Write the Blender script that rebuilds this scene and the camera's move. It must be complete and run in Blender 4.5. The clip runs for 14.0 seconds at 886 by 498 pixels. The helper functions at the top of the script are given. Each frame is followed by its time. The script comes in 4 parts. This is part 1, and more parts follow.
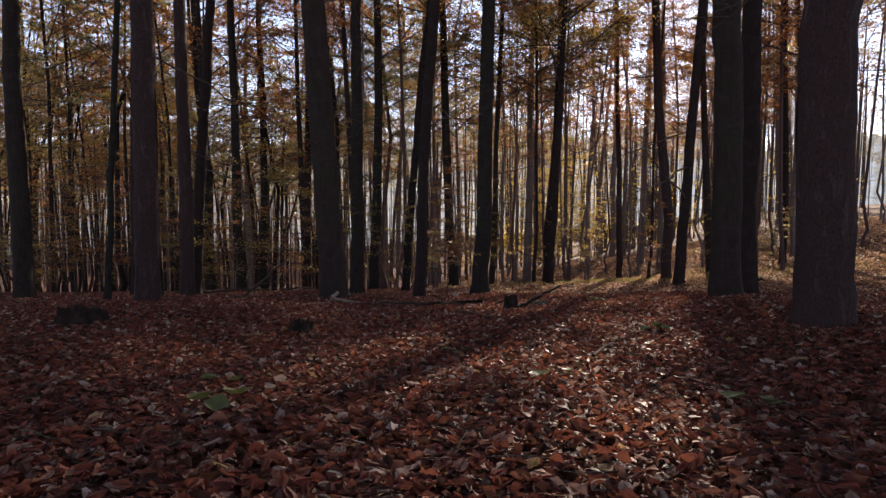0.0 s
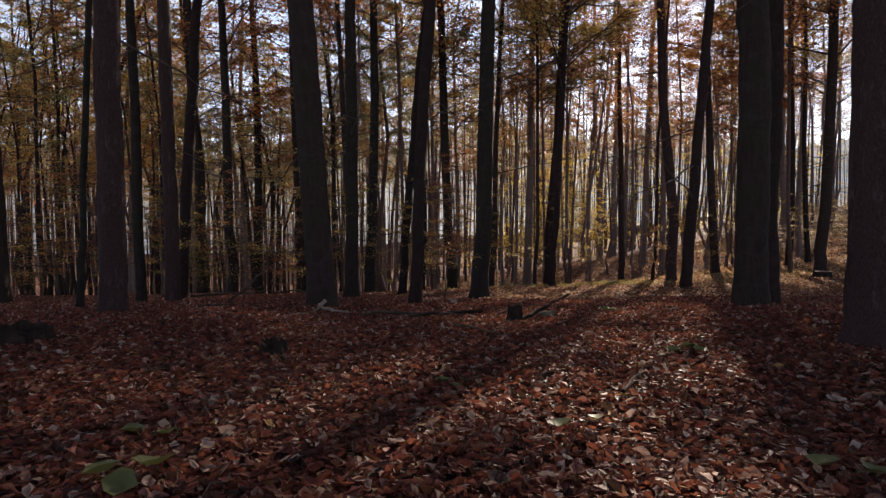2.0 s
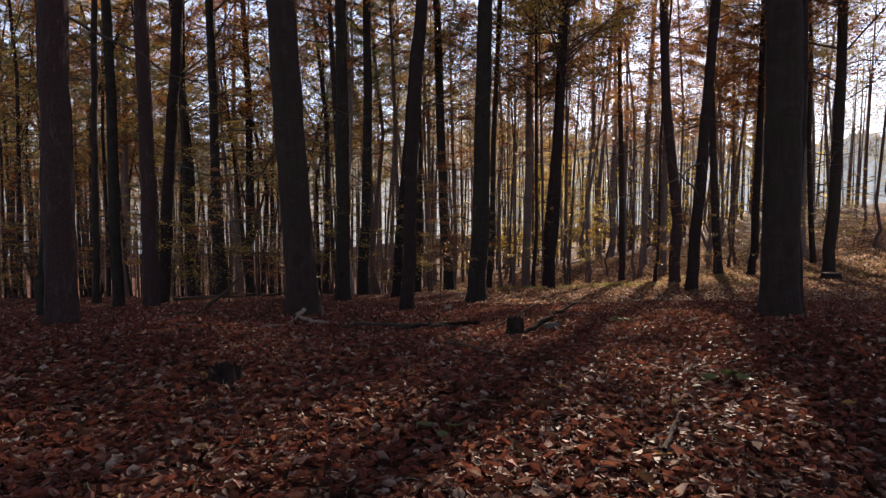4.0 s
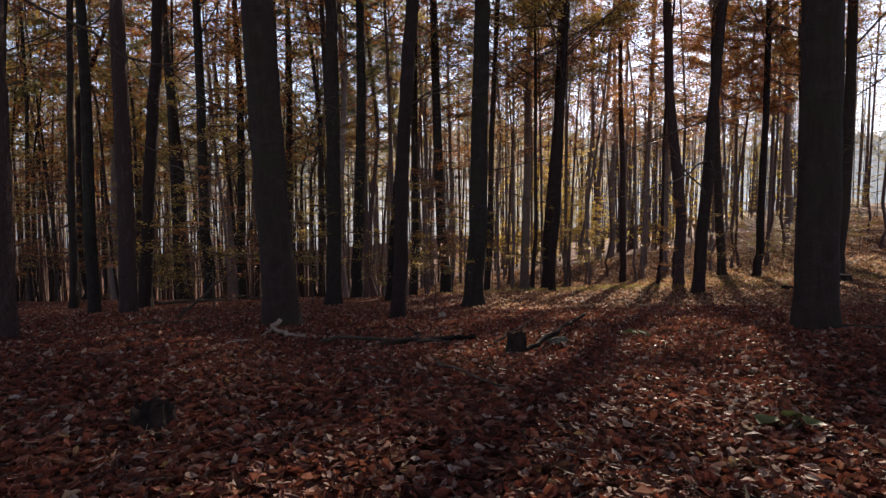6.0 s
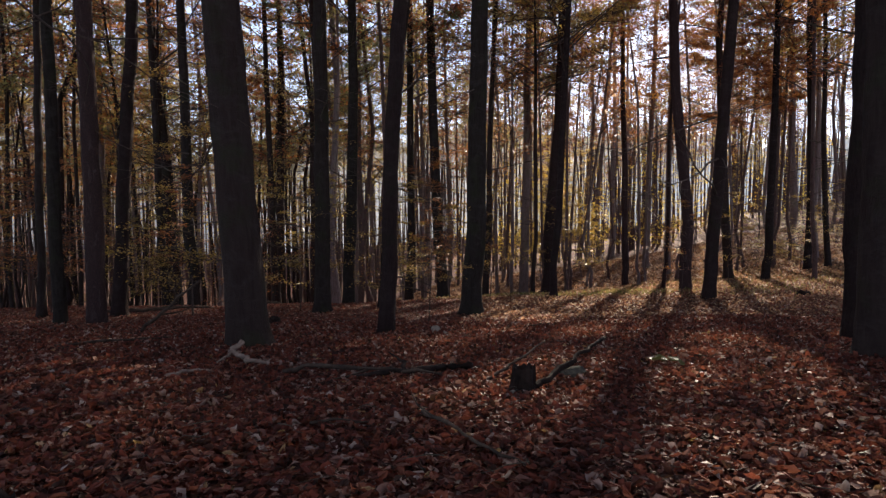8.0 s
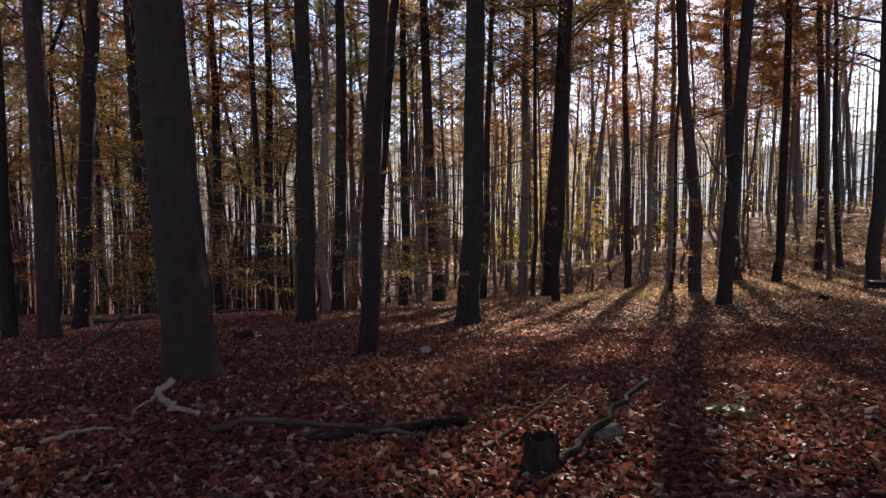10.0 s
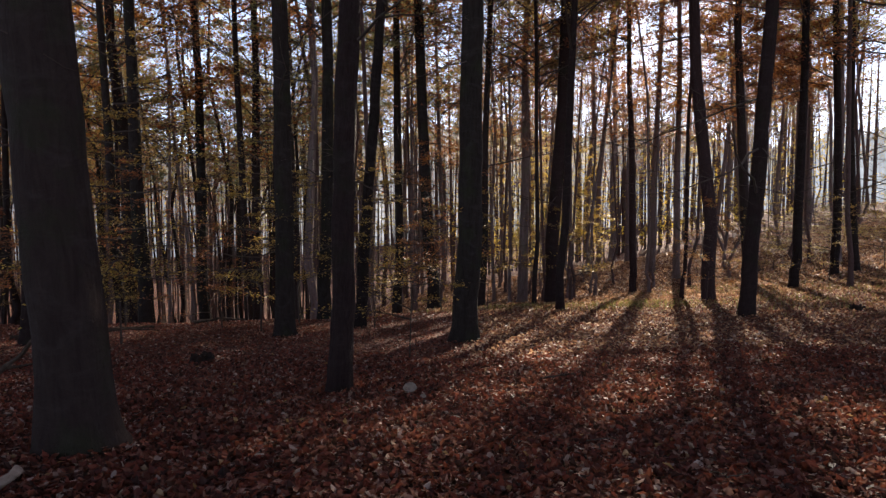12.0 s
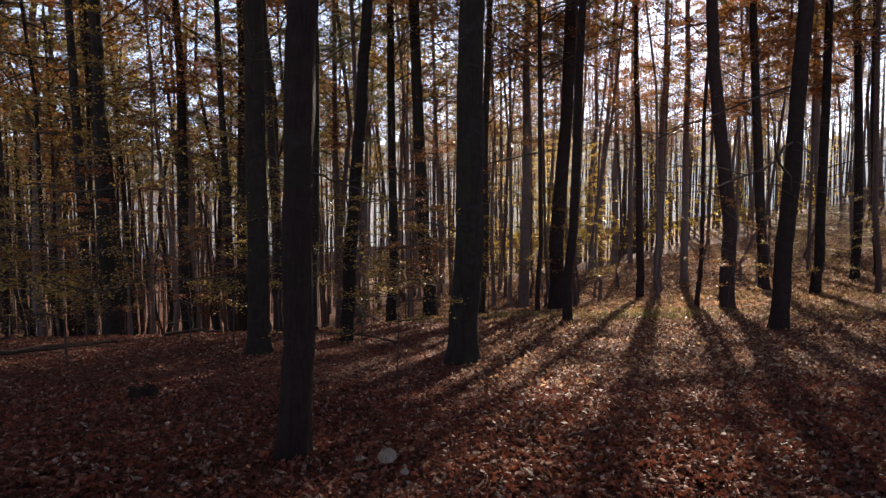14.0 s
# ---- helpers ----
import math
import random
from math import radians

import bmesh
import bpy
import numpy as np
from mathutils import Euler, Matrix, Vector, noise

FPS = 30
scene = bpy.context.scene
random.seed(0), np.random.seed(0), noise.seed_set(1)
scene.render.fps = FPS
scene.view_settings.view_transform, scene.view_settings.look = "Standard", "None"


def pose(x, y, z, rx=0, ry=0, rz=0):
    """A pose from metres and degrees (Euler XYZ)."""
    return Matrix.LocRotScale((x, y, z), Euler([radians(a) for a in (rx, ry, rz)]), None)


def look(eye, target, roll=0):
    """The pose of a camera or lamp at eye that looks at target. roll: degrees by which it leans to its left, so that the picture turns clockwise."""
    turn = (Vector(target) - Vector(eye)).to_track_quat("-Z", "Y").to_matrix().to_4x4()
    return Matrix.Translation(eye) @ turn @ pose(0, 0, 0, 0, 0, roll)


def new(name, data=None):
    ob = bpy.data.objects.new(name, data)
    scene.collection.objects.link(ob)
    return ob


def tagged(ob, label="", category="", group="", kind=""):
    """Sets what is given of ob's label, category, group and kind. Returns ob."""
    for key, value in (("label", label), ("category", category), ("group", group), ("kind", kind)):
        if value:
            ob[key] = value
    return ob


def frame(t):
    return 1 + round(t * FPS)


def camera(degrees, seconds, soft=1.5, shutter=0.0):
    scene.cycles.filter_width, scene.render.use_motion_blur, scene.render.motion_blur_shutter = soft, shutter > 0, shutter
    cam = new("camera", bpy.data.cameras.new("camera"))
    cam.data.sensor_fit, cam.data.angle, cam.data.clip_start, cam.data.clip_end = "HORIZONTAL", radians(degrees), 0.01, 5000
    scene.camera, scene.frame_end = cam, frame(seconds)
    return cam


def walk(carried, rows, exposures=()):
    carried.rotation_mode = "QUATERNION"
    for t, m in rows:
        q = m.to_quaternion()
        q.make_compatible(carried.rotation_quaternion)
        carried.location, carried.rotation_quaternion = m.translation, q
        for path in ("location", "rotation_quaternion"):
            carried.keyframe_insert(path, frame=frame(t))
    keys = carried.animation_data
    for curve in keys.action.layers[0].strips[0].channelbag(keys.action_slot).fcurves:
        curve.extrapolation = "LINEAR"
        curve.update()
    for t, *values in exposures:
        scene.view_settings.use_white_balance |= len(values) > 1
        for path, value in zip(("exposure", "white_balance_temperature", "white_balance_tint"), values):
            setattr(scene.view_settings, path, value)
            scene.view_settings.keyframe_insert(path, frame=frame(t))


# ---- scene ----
cam = camera(71.4, 14.0, soft=1.4)
ROWS = [
    (0.0, 0.000, 0.000, 1.430, -0.00, -3.75, -0.02),
    (0.5, 0.004, 0.166, 1.433, -0.01, -3.74, -0.03),
    (1.0, 0.009, 0.355, 1.435, -0.03, -3.75, -0.02),
    (1.5, 0.013, 0.562, 1.439, -0.06, -3.75, -0.01),
    (2.0, 0.026, 0.766, 1.438, -0.10, -3.75, -0.00),
    (2.5, 0.042, 0.974, 1.435, -0.14, -3.77, -0.00),
    (3.0, 0.060, 1.183, 1.433, -0.20, -3.77, 0.00),
    (5.5, 0.153, 2.193, 1.412, -0.45, -3.78, 0.05),
    (6.0, 0.170, 2.398, 1.411, -0.49, -3.77, 0.06),
    (6.5, 0.189, 2.622, 1.416, -0.52, -3.75, 0.08),
    (7.0, 0.209, 2.863, 1.418, -0.55, -3.73, 0.09),
    (7.5, 0.225, 3.139, 1.416, -0.61, -3.71, 0.09),
    (8.0, 0.244, 3.432, 1.416, -0.66, -3.70, 0.11),
    (10.5, 0.359, 5.065, 1.409, -0.98, -3.65, 0.38),
    (11.0, 0.385, 5.434, 1.412, -1.04, -3.65, 0.37),
    (11.5, 0.416, 5.806, 1.420, -1.08, -3.65, 0.38),
    (12.0, 0.447, 6.193, 1.429, -1.11, -3.64, 0.36),
    (12.5, 0.464, 6.579, 1.440, -1.16, -3.65, 0.39),
    (13.0, 0.488, 6.978, 1.444, -1.19, -3.62, 0.39),
    (13.5, 0.516, 7.379, 1.438, -1.21, -3.61, 0.39),
    (14.0, 0.537, 7.779, 1.438, -1.26, -3.60, 0.37),
]
walk(cam, [(t, pose(x, y, z, 90 + pitch, roll, yaw)) for t, x, y, z, yaw, pitch, roll in ROWS],
     exposures=[(0.0, 1.88, 6150, 14.5), (1.0, 1.92, 6150, 14.5), (2.0, 1.72, 6300, 14.5), (7.0, 1.80, 6250, 14.5), (10.5, 2.04, 5850, 14), (11.5, 1.91, 6050, 14), (14.0, 1.88, 6150, 14)])

# ---- light: a low autumn sun ahead and to the right, clear sky ----
SUN_AZIMUTH, SUN_HEIGHT = 21.6, 22.0
world = bpy.data.worlds.new("autumn_sky")
scene.world = world
world.use_nodes = True
wn = world.node_tree.nodes
sky = wn.new("ShaderNodeTexSky")
sky.sky_type = "NISHITA"
sky.sun_disc = False
sky.sun_elevation, sky.sun_rotation = radians(SUN_HEIGHT), radians(SUN_AZIMUTH)
sky.air_density, sky.dust_density, sky.ozone_density = 0.6, 0.08, 0.3
wn["Background"].inputs["Strength"].default_value = 0.08
pale = wn.new("ShaderNodeHueSaturation")  # thin high haze takes colour out of the sky
pale.inputs["Saturation"].default_value = 0.6
world.node_tree.links.new(sky.outputs["Color"], pale.inputs["Color"])
world.node_tree.links.new(pale.outputs["Color"], wn["Background"].inputs["Color"])
sun_data = bpy.data.lights.new("sun", "SUN")
sun_data.energy, sun_data.angle, sun_data.color = 5.0, radians(0.53), (1.0, 0.84, 0.62)
sun = new("sun", sun_data)
az, el = radians(SUN_AZIMUTH), radians(SUN_HEIGHT)
sun.matrix_world = look((60 * math.sin(az) * math.cos(el), 60 * math.cos(az) * math.cos(el), 60 * math.sin(el)), (0, 0, 0))


# ---- materials ----
class Mat:
    """A node material under construction."""

    def __init__(self, name):
        self.m = bpy.data.materials.new(name)
        self.m.use_nodes = True
        self.tree = self.m.node_tree
        self.n = self.tree.nodes
        self.bsdf = self.n["Principled BSDF"]
        self.out = self.n["Material Output"]

    def add(self, kind, **inputs):
        node = self.n.new("ShaderNode" + kind)
        for key, value in inputs.items():
            node.inputs[key.replace("_", " ")].default_value = value
        return node

    def link(self, a, b):
        self.tree.links.new(a, b)

    def coords(self, scale=(1, 1, 1)):
        c, mp = self.n.new("ShaderNodeTexCoord"), self.n.new("ShaderNodeMapping")
        mp.inputs["Scale"].default_value = scale
        self.link(c.outputs["Object"], mp.inputs["Vector"])
        return mp.outputs["Vector"]

    def noise(self, vec, scale, detail=4.0, rough=0.55, distortion=0.0):
        t = self.add("TexNoise", Scale=scale, Detail=detail, Roughness=rough, Distortion=distortion)
        if vec:
            self.link(vec, t.inputs["Vector"])
        return t.outputs["Fac"]

    def ramp(self, fac, *stops):
        r = self.n.new("ShaderNodeValToRGB")
        while len(r.color_ramp.elements) < len(stops):
            r.color_ramp.elements.new(0.5)
        for e, (p, c) in zip(r.color_ramp.elements, stops):
            e.position = p
            e.color = (*c, 1) if len(c) == 3 else c
        self.link(fac, r.inputs["Fac"])
        return r.outputs["Color"]

    def math(self, op, a, b=0.5):
        t = self.n.new("ShaderNodeMath")
        t.operation = op
        for i, v in enumerate((a, b)):
            if isinstance(v, (int, float)):
                t.inputs[i].default_value = v
            else:
                self.link(v, t.inputs[i])
        return t.outputs[0]

    def mix(self, fac, a, b, blend="MIX"):
        t = self.n.new("ShaderNodeMixRGB")
        t.blend_type = blend
        for i, v in enumerate((fac, a, b)):
            if isinstance(v, (int, float)):
                t.inputs[i].default_value = v
            elif isinstance(v, tuple):
                t.inputs[i].default_value = (*v, 1)
            else:
                self.link(v, t.inputs[i])
        return t.outputs["Color"]

    def bump(self, height, strength=0.5, distance=0.02):
        b = self.add("Bump", Strength=strength, Distance=distance)
        self.link(height, b.inputs["Height"])
        return b.outputs["Normal"]

    def finish(self, color, rough, normal=None, specular=0.3):
        for value, name in ((color, "Base Color"), (rough, "Roughness"), (normal, "Normal")):
            if value is None:
                continue
            if isinstance(value, (int, float)):
                self.bsdf.inputs[name].default_value = value
            elif isinstance(value, tuple):
                self.bsdf.inputs[name].default_value = (*value, 1)
            else:
                self.link(value, self.bsdf.inputs[name])
        self.bsdf.inputs["Specular IOR Level"].default_value = specular
        return self.m


def bark_material(name, dark, light, moss, ridges, fissure):
    """Bark: vertical streaks, cracks and blotches of moss and lichen."""
    k = Mat(name)
    info = k.n.new("ShaderNodeObjectInfo")
    long_ = k.coords((ridges, ridges, ridges * 0.16))
    fine = k.coords((1, 1, 1))
    streak = k.noise(long_, 3.0, 8.0, 0.62, 0.6)
    blotch = k.noise(fine, 1.7, 4.0, 0.6)
    grain = k.noise(fine, 40.0, 5.0, 0.6)
    base = k.ramp(streak, (0.32, dark), (0.7, light))
    ruddy = k.mix(0.6, base, (0.070, 0.034, 0.032))
    base = k.mix(k.math("MULTIPLY", info.outputs["Random"], 0.55), base, ruddy)
    scuff = k.noise(k.coords((1.3, 1.3, 2.6)), 2.6, 5.0, 0.7, 0.8)
    base = k.mix(k.ramp(scuff, (0.50, (0, 0, 0)), (0.72, (0.5, 0.5, 0.5))), base, k.mix(0.5, light, (0.085, 0.069, 0.068)))
    patches = k.ramp(blotch, (0.52, (0, 0, 0)), (0.66, (1, 1, 1)))
    base = k.mix(k.math("MULTIPLY", patches, 0.55), base, moss)
    base = k.mix(k.math("MULTIPLY", grain, 0.35), base, dark)
    height = k.math("ADD", k.math("MULTIPLY", streak, fissure), k.math("ADD", k.math("MULTIPLY", grain, 0.25), k.math("MULTIPLY", scuff, 0.5)))
    return k.finish(base, 0.9, k.bump(height, 1.0, 0.04), 0.08)


def plate_bark_material():
    """Scaly pine bark: plates between dark cracks, redder than the beeches."""
    k = Mat("pine_bark")
    vec = k.coords((14, 14, 6))
    v = k.add("TexVoronoi", Scale=1.6, Randomness=0.9)
    v.feature = "DISTANCE_TO_EDGE"
    warp = k.n.new("ShaderNodeVectorMath")
    warp.operation = "ADD"
    nt = k.add("TexNoise", Scale=2.0, Detail=3.0)
    k.link(vec, nt.inputs["Vector"])
    k.link(vec, warp.inputs[0])
    k.link(nt.outputs["Color"], warp.inputs[1])
    k.link(warp.outputs[0], v.inputs["Vector"])
    crack = k.ramp(v.outputs["Distance"], (0.0, (0, 0, 0)), (0.16, (1, 1, 1)))
    grain = k.noise(vec, 6.0, 6.0, 0.65)
    plate = k.ramp(grain, (0.3, (0.017, 0.010, 0.010)), (0.7, (0.060, 0.033, 0.030)))
    col = k.mix(k.math("ADD", k.math("MULTIPLY", crack, 0.3), 0.7), (0.025, 0.018, 0.016), plate)
    pale = k.noise(k.coords((9, 9, 2.2)), 1.5, 5.0, 0.7, 0.6)
    col = k.mix(k.ramp(pale, (0.55, (0, 0, 0)), (0.75, (0.7, 0.7, 0.7))), col, (0.11, 0.08, 0.076))
    height = k.math("ADD", crack, k.math("MULTIPLY", grain, 0.5))
    return k.finish(col, 0.92, k.bump(height, 0.55, 0.02), 0.12)


def leaf_material(name, stops, spread, through_light, gloss=0.45, by_object=0.4, glow=0.12, shine=0.3):
    """Thin leaves that let light through; the colour varies from leaf to leaf and from tree to tree."""
    k = Mat(name)
    geo, info = k.n.new("ShaderNodeNewGeometry"), k.n.new("ShaderNodeObjectInfo")
    pick = k.math("ADD", k.math("MULTIPLY", geo.outputs["Random Per Island"], spread),
                  k.math("MULTIPLY", info.outputs["Random"], by_object))
    col = k.ramp(pick, *stops)
    blot = k.noise(k.coords(), 55.0, 3.0, 0.6)
    col = k.mix(k.math("MULTIPLY", blot, 0.5), col, k.mix(0.65, col, (0.05, 0.025, 0.015)))
    k.finish(col, gloss, None, shine)
    tr = k.n.new("ShaderNodeBsdfTranslucent")
    k.link(k.mix(glow, col, (1.0, 0.70, 0.20), "SCREEN"), tr.inputs["Color"])
    mx = k.n.new("ShaderNodeMixShader")
    mx.inputs[0].default_value = through_light
    k.link(k.bsdf.outputs[0], mx.inputs[1])
    k.link(tr.outputs[0], mx.inputs[2])
    k.link(mx.outputs[0], k.out.inputs["Surface"])
    return k.m


def ground_material():
    """Leaf mould: a mat of decayed leaves in browns, with grassy and mossy patches far off."""
    k = Mat("leaf_mould")
    vec = k.coords()
    cell = k.add("TexVoronoi", Scale=17.0)
    warp = k.add("TexNoise", Scale=6.0, Detail=3.0)
    add = k.n.new("ShaderNodeVectorMath")
    add.operation = "ADD"
    sc = k.n.new("ShaderNodeVectorMath")
    sc.operation = "SCALE"
    sc.inputs["Scale"].default_value = 0.25
    k.link(vec, warp.inputs["Vector"])
    k.link(warp.outputs["Color"], sc.inputs[0])
    k.link(vec, add.inputs[0])
    k.link(sc.outputs[0], add.inputs[1])
    k.link(add.outputs[0], cell.inputs["Vector"])
    sep = k.n.new("ShaderNodeSeparateColor")
    k.link(cell.outputs["Color"], sep.inputs[0])
    leafy = k.ramp(sep.outputs[0], (0.0, (0.024, 0.010, 0.009)), (0.35, (0.075, 0.026, 0.018)), (0.62, (0.15, 0.050, 0.026)),
                   (0.88, (0.20, 0.088, 0.052)), (1.0, (0.29, 0.17, 0.12)))
    big = k.noise(vec, 0.22, 4.0, 0.6)
    leafy = k.mix(k.math("MULTIPLY", big, 0.5), leafy, (0.065, 0.042, 0.034))
    grass = k.ramp(k.noise(vec, 0.16, 3.0, 0.5), (0.56, (0, 0, 0)), (0.68, (1, 1, 1)))
    leafy = k.mix(k.math("MULTIPLY", grass, 0.10), leafy, (0.13, 0.125, 0.025))
    height = k.math("ADD", cell.outputs["Distance"], k.noise(vec, 30.0, 4.0))
    return k.finish(leafy, 0.9, k.bump(height, 1.0, 0.05), 0.08)


def wood_material(name, dark, light):
    k = Mat(name)
    a = k.noise(k.coords((1, 1, 1)), 9.0, 6.0, 0.65, 0.5)
    b = k.noise(k.coords((1, 1, 1)), 60.0, 4.0, 0.6)
    col = k.mix(k.math("MULTIPLY", b, 0.4), k.ramp(a, (0.35, dark), (0.68, light)), dark)
    return k.finish(col, 0.92, k.bump(k.math("ADD", a, b), 0.7, 0.01), 0.08)


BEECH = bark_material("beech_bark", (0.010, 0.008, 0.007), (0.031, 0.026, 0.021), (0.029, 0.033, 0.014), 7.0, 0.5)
# far copy of the beech bark: paler, with haze put into the colour
HAZED_GREY_BEECH = bark_material("hazed_grey_beech_bark", (0.085, 0.062, 0.057), (0.24, 0.175, 0.16), (0.13, 0.127, 0.08), 7.0, 0.5)
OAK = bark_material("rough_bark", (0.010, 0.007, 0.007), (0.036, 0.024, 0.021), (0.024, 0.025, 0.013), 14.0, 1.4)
# far copy of the rough bark, likewise paled for haze
HAZED_BROWN_BARK = bark_material("hazed_brown_bark", (0.046, 0.030, 0.028), (0.155, 0.10, 0.088), (0.09, 0.087, 0.052), 10.0, 0.9)
PINE = plate_bark_material()
TWIG = bark_material("twig_bark", (0.04, 0.03, 0.026), (0.10, 0.078, 0.06), (0.07, 0.07, 0.045), 20.0, 0.5)
COPPER = leaf_material("copper_leaves", ((0.0, (0.075, 0.024, 0.015)), (0.3, (0.150, 0.038, 0.018)), (0.55, (0.25, 0.070, 0.021)),
                                         (0.8, (0.37, 0.135, 0.028)), (0.94, (0.45, 0.23, 0.04)), (1.0, (0.32, 0.26, 0.06))), 0.5, 0.48, 0.45, 0.5, 0.07)
BRONZE = leaf_material("bronze_leaves", ((0.0, (0.06, 0.038, 0.016)), (0.35, (0.15, 0.092, 0.024)), (0.6, (0.27, 0.18, 0.038)), (0.85, (0.38, 0.28, 0.055)), (1.0, (0.28, 0.28, 0.08))), 0.6, 0.5, 0.45, 0.4)
YELLOW = leaf_material("yellow_leaves", ((0.0, (0.36, 0.17, 0.02)), (0.4, (0.55, 0.33, 0.035)), (0.75, (0.66, 0.46, 0.05)),
                                         (1.0, (0.50, 0.46, 0.08))), 0.6, 0.52)
DULL_GOLD = leaf_material("dull_gold_leaves", ((0.0, (0.14, 0.07, 0.02)), (0.5, (0.28, 0.16, 0.03)), (0.85, (0.42, 0.27, 0.045)), (1.0, (0.30, 0.26, 0.07))), 0.7, 0.45)
NEEDLE = leaf_material("pine_needles", ((0.0, (0.06, 0.085, 0.036)), (0.5, (0.11, 0.125, 0.05)), (1.0, (0.19, 0.16, 0.06))), 0.6, 0.4)
FALLEN = ((0.0, (0.026, 0.011, 0.010)), (0.20, (0.068, 0.020, 0.017)), (0.42, (0.125, 0.032, 0.024)), (0.60, (0.205, 0.047, 0.029)),
          (0.76, (0.215, 0.068, 0.040)), (0.90, (0.25, 0.130, 0.100)), (0.985, (0.42, 0.32, 0.27)), (1.0, (0.38, 0.22, 0.07)))
# paler and yellower than FALLEN: sunlight on the far ground put into the colour
SUNLIT_TONES = ((0.0, (0.050, 0.025, 0.020)), (0.3, (0.165, 0.080, 0.052)), (0.6, (0.33, 0.165, 0.088)), (0.85, (0.45, 0.275, 0.16)), (1.0, (0.50, 0.39, 0.30)))
SUNLIT_LITTER = leaf_material("sunlit_dry_leaves", SUNLIT_TONES, 1.0, 0.58, 0.55, 0.0, 0.02, 0.3)
LITTER = leaf_material("fallen_leaves", FALLEN, 1.0, 0.36, 0.58, 0.0, 0.02, 0.14)
LOOSE = leaf_material("loose_leaves", FALLEN, 0.0, 0.34, 0.58, 1.0, 0.02, 0.14)
GREEN_LEAF = leaf_material("green_leaves", ((0.0, (0.06, 0.075, 0.025)), (0.6, (0.11, 0.12, 0.04)), (1.0, (0.20, 0.19, 0.06))), 0.8, 0.3, 0.5, 0.2, 0.0, 0.2)
GRASS = leaf_material("grass_blades", ((0.0, (0.11, 0.11, 0.03)), (0.6, (0.20, 0.19, 0.05)), (1.0, (0.34, 0.28, 0.10))), 1.0, 0.45, 0.5, 0.0, 0.0, 0.2)
MOULD = ground_material()
DEAD_WOOD = wood_material("dead_wood", (0.028, 0.019, 0.015), (0.105, 0.073, 0.054))
PALE_WOOD = wood_material("barkless_wood", (0.13, 0.09, 0.07), (0.32, 0.24, 0.19))
ROTTEN = wood_material("rotten_wood", (0.010, 0.007, 0.006), (0.042, 0.026, 0.020))
CAP = wood_material("mushroom_cap", (0.13, 0.098, 0.075), (0.33, 0.27, 0.215))
GREY_WOOD = wood_material("weathered_wood", (0.05, 0.044, 0.034), (0.125, 0.112, 0.082))


# ---- mesh helpers ----
def np_mesh(name, verts, faces, material, smooth=False):
    """A mesh from arrays: verts (n, 3), faces (m, k)."""
    verts, faces = np.asarray(verts, np.float32), np.asarray(faces, np.int32)
    me = bpy.data.meshes.new(name)
    me.vertices.add(len(verts))
    me.vertices.foreach_set("co", verts.ravel())
    me.loops.add(faces.size)
    me.loops.foreach_set("vertex_index", faces.ravel())
    me.polygons.add(len(faces))
    me.polygons.foreach_set("loop_start", np.arange(0, faces.size, faces.shape[1], dtype=np.int32))
    if smooth:
        me.polygons.foreach_set("use_smooth", np.ones(len(faces), bool))
    me.materials.append(material)
    me.update(calc_edges=True)
    return me


def part(name, me, parent, label=""):
    ob = new(name, me)
    ob.parent = parent
    return tagged(ob, label)


class Tubes:
    """Collects tapered round limbs into one mesh."""

    def __init__(self):
        self.v, self.f, self.n = [], [], 0

    def add(self, pts, radii, sides, rough=0.0, rng=None, flare=None, cap=True):
        pts, radii = np.asarray(pts, float), np.asarray(radii, float)
        tan = np.gradient(pts, axis=0)
        tan /= np.linalg.norm(tan, axis=1)[:, None] + 1e-9
        ref = np.array([1.0, 0.0, 0.0]) if abs(tan[0][0]) < 0.8 else np.array([0.0, 1.0, 0.0])
        a = np.cross(tan, ref)
        a /= np.linalg.norm(a, axis=1)[:, None]
        b = np.cross(tan, a)
        ang = np.arange(sides) * 2 * math.pi / sides
        r = np.repeat(radii[:, None], sides, 1)
        if rough and rng is not None:
            r = r * (1 + rough * rng.standard_normal(r.shape))
        if flare is not None:
            r = r * flare(np.arange(len(pts))[:, None], ang[None, :])
        ring = pts[:, None, :] + r[..., None] * (np.cos(ang)[None, :, None] * a[:, None, :] + np.sin(ang)[None, :, None] * b[:, None, :])
        i = np.arange(len(pts) - 1)[:, None] * sides
        j = np.arange(sides)[None, :]
        j2 = (j + 1) % sides
        self.f.append((np.stack([i + j, i + j2, i + sides + j2, i + sides + j], -1) + self.n).reshape(-1, 4))
        self.v.append(ring.reshape(-1, 3))
        self.n += ring.size // 3
        if not cap:
            return
        # end cap
        tip = pts[-1] + tan[-1] * radii[-1] * 0.4
        self.v.append(tip[None, :])
        last = self.n - sides
        jj = np.arange(sides)
        self.f.append(np.stack([last + jj, last + (jj + 1) % sides, np.full(sides, self.n), np.full(sides, self.n)], -1))
        self.n += 1

    def mesh(self, name, material):
        verts, faces = np.concatenate(self.v), np.concatenate(self.f)
        me = bpy.data.meshes.new(name)
        me.from_pydata(verts.tolist(), [], [tuple(dict.fromkeys(q)) for q in faces.tolist()])
        me.polygons.foreach_set("use_smooth", np.ones(len(me.polygons), bool))
        me.materials.append(material)
        me.update()
        return me


def unit(v):
    return v / (np.linalg.norm(v, axis=-1, keepdims=True) + 1e-9)


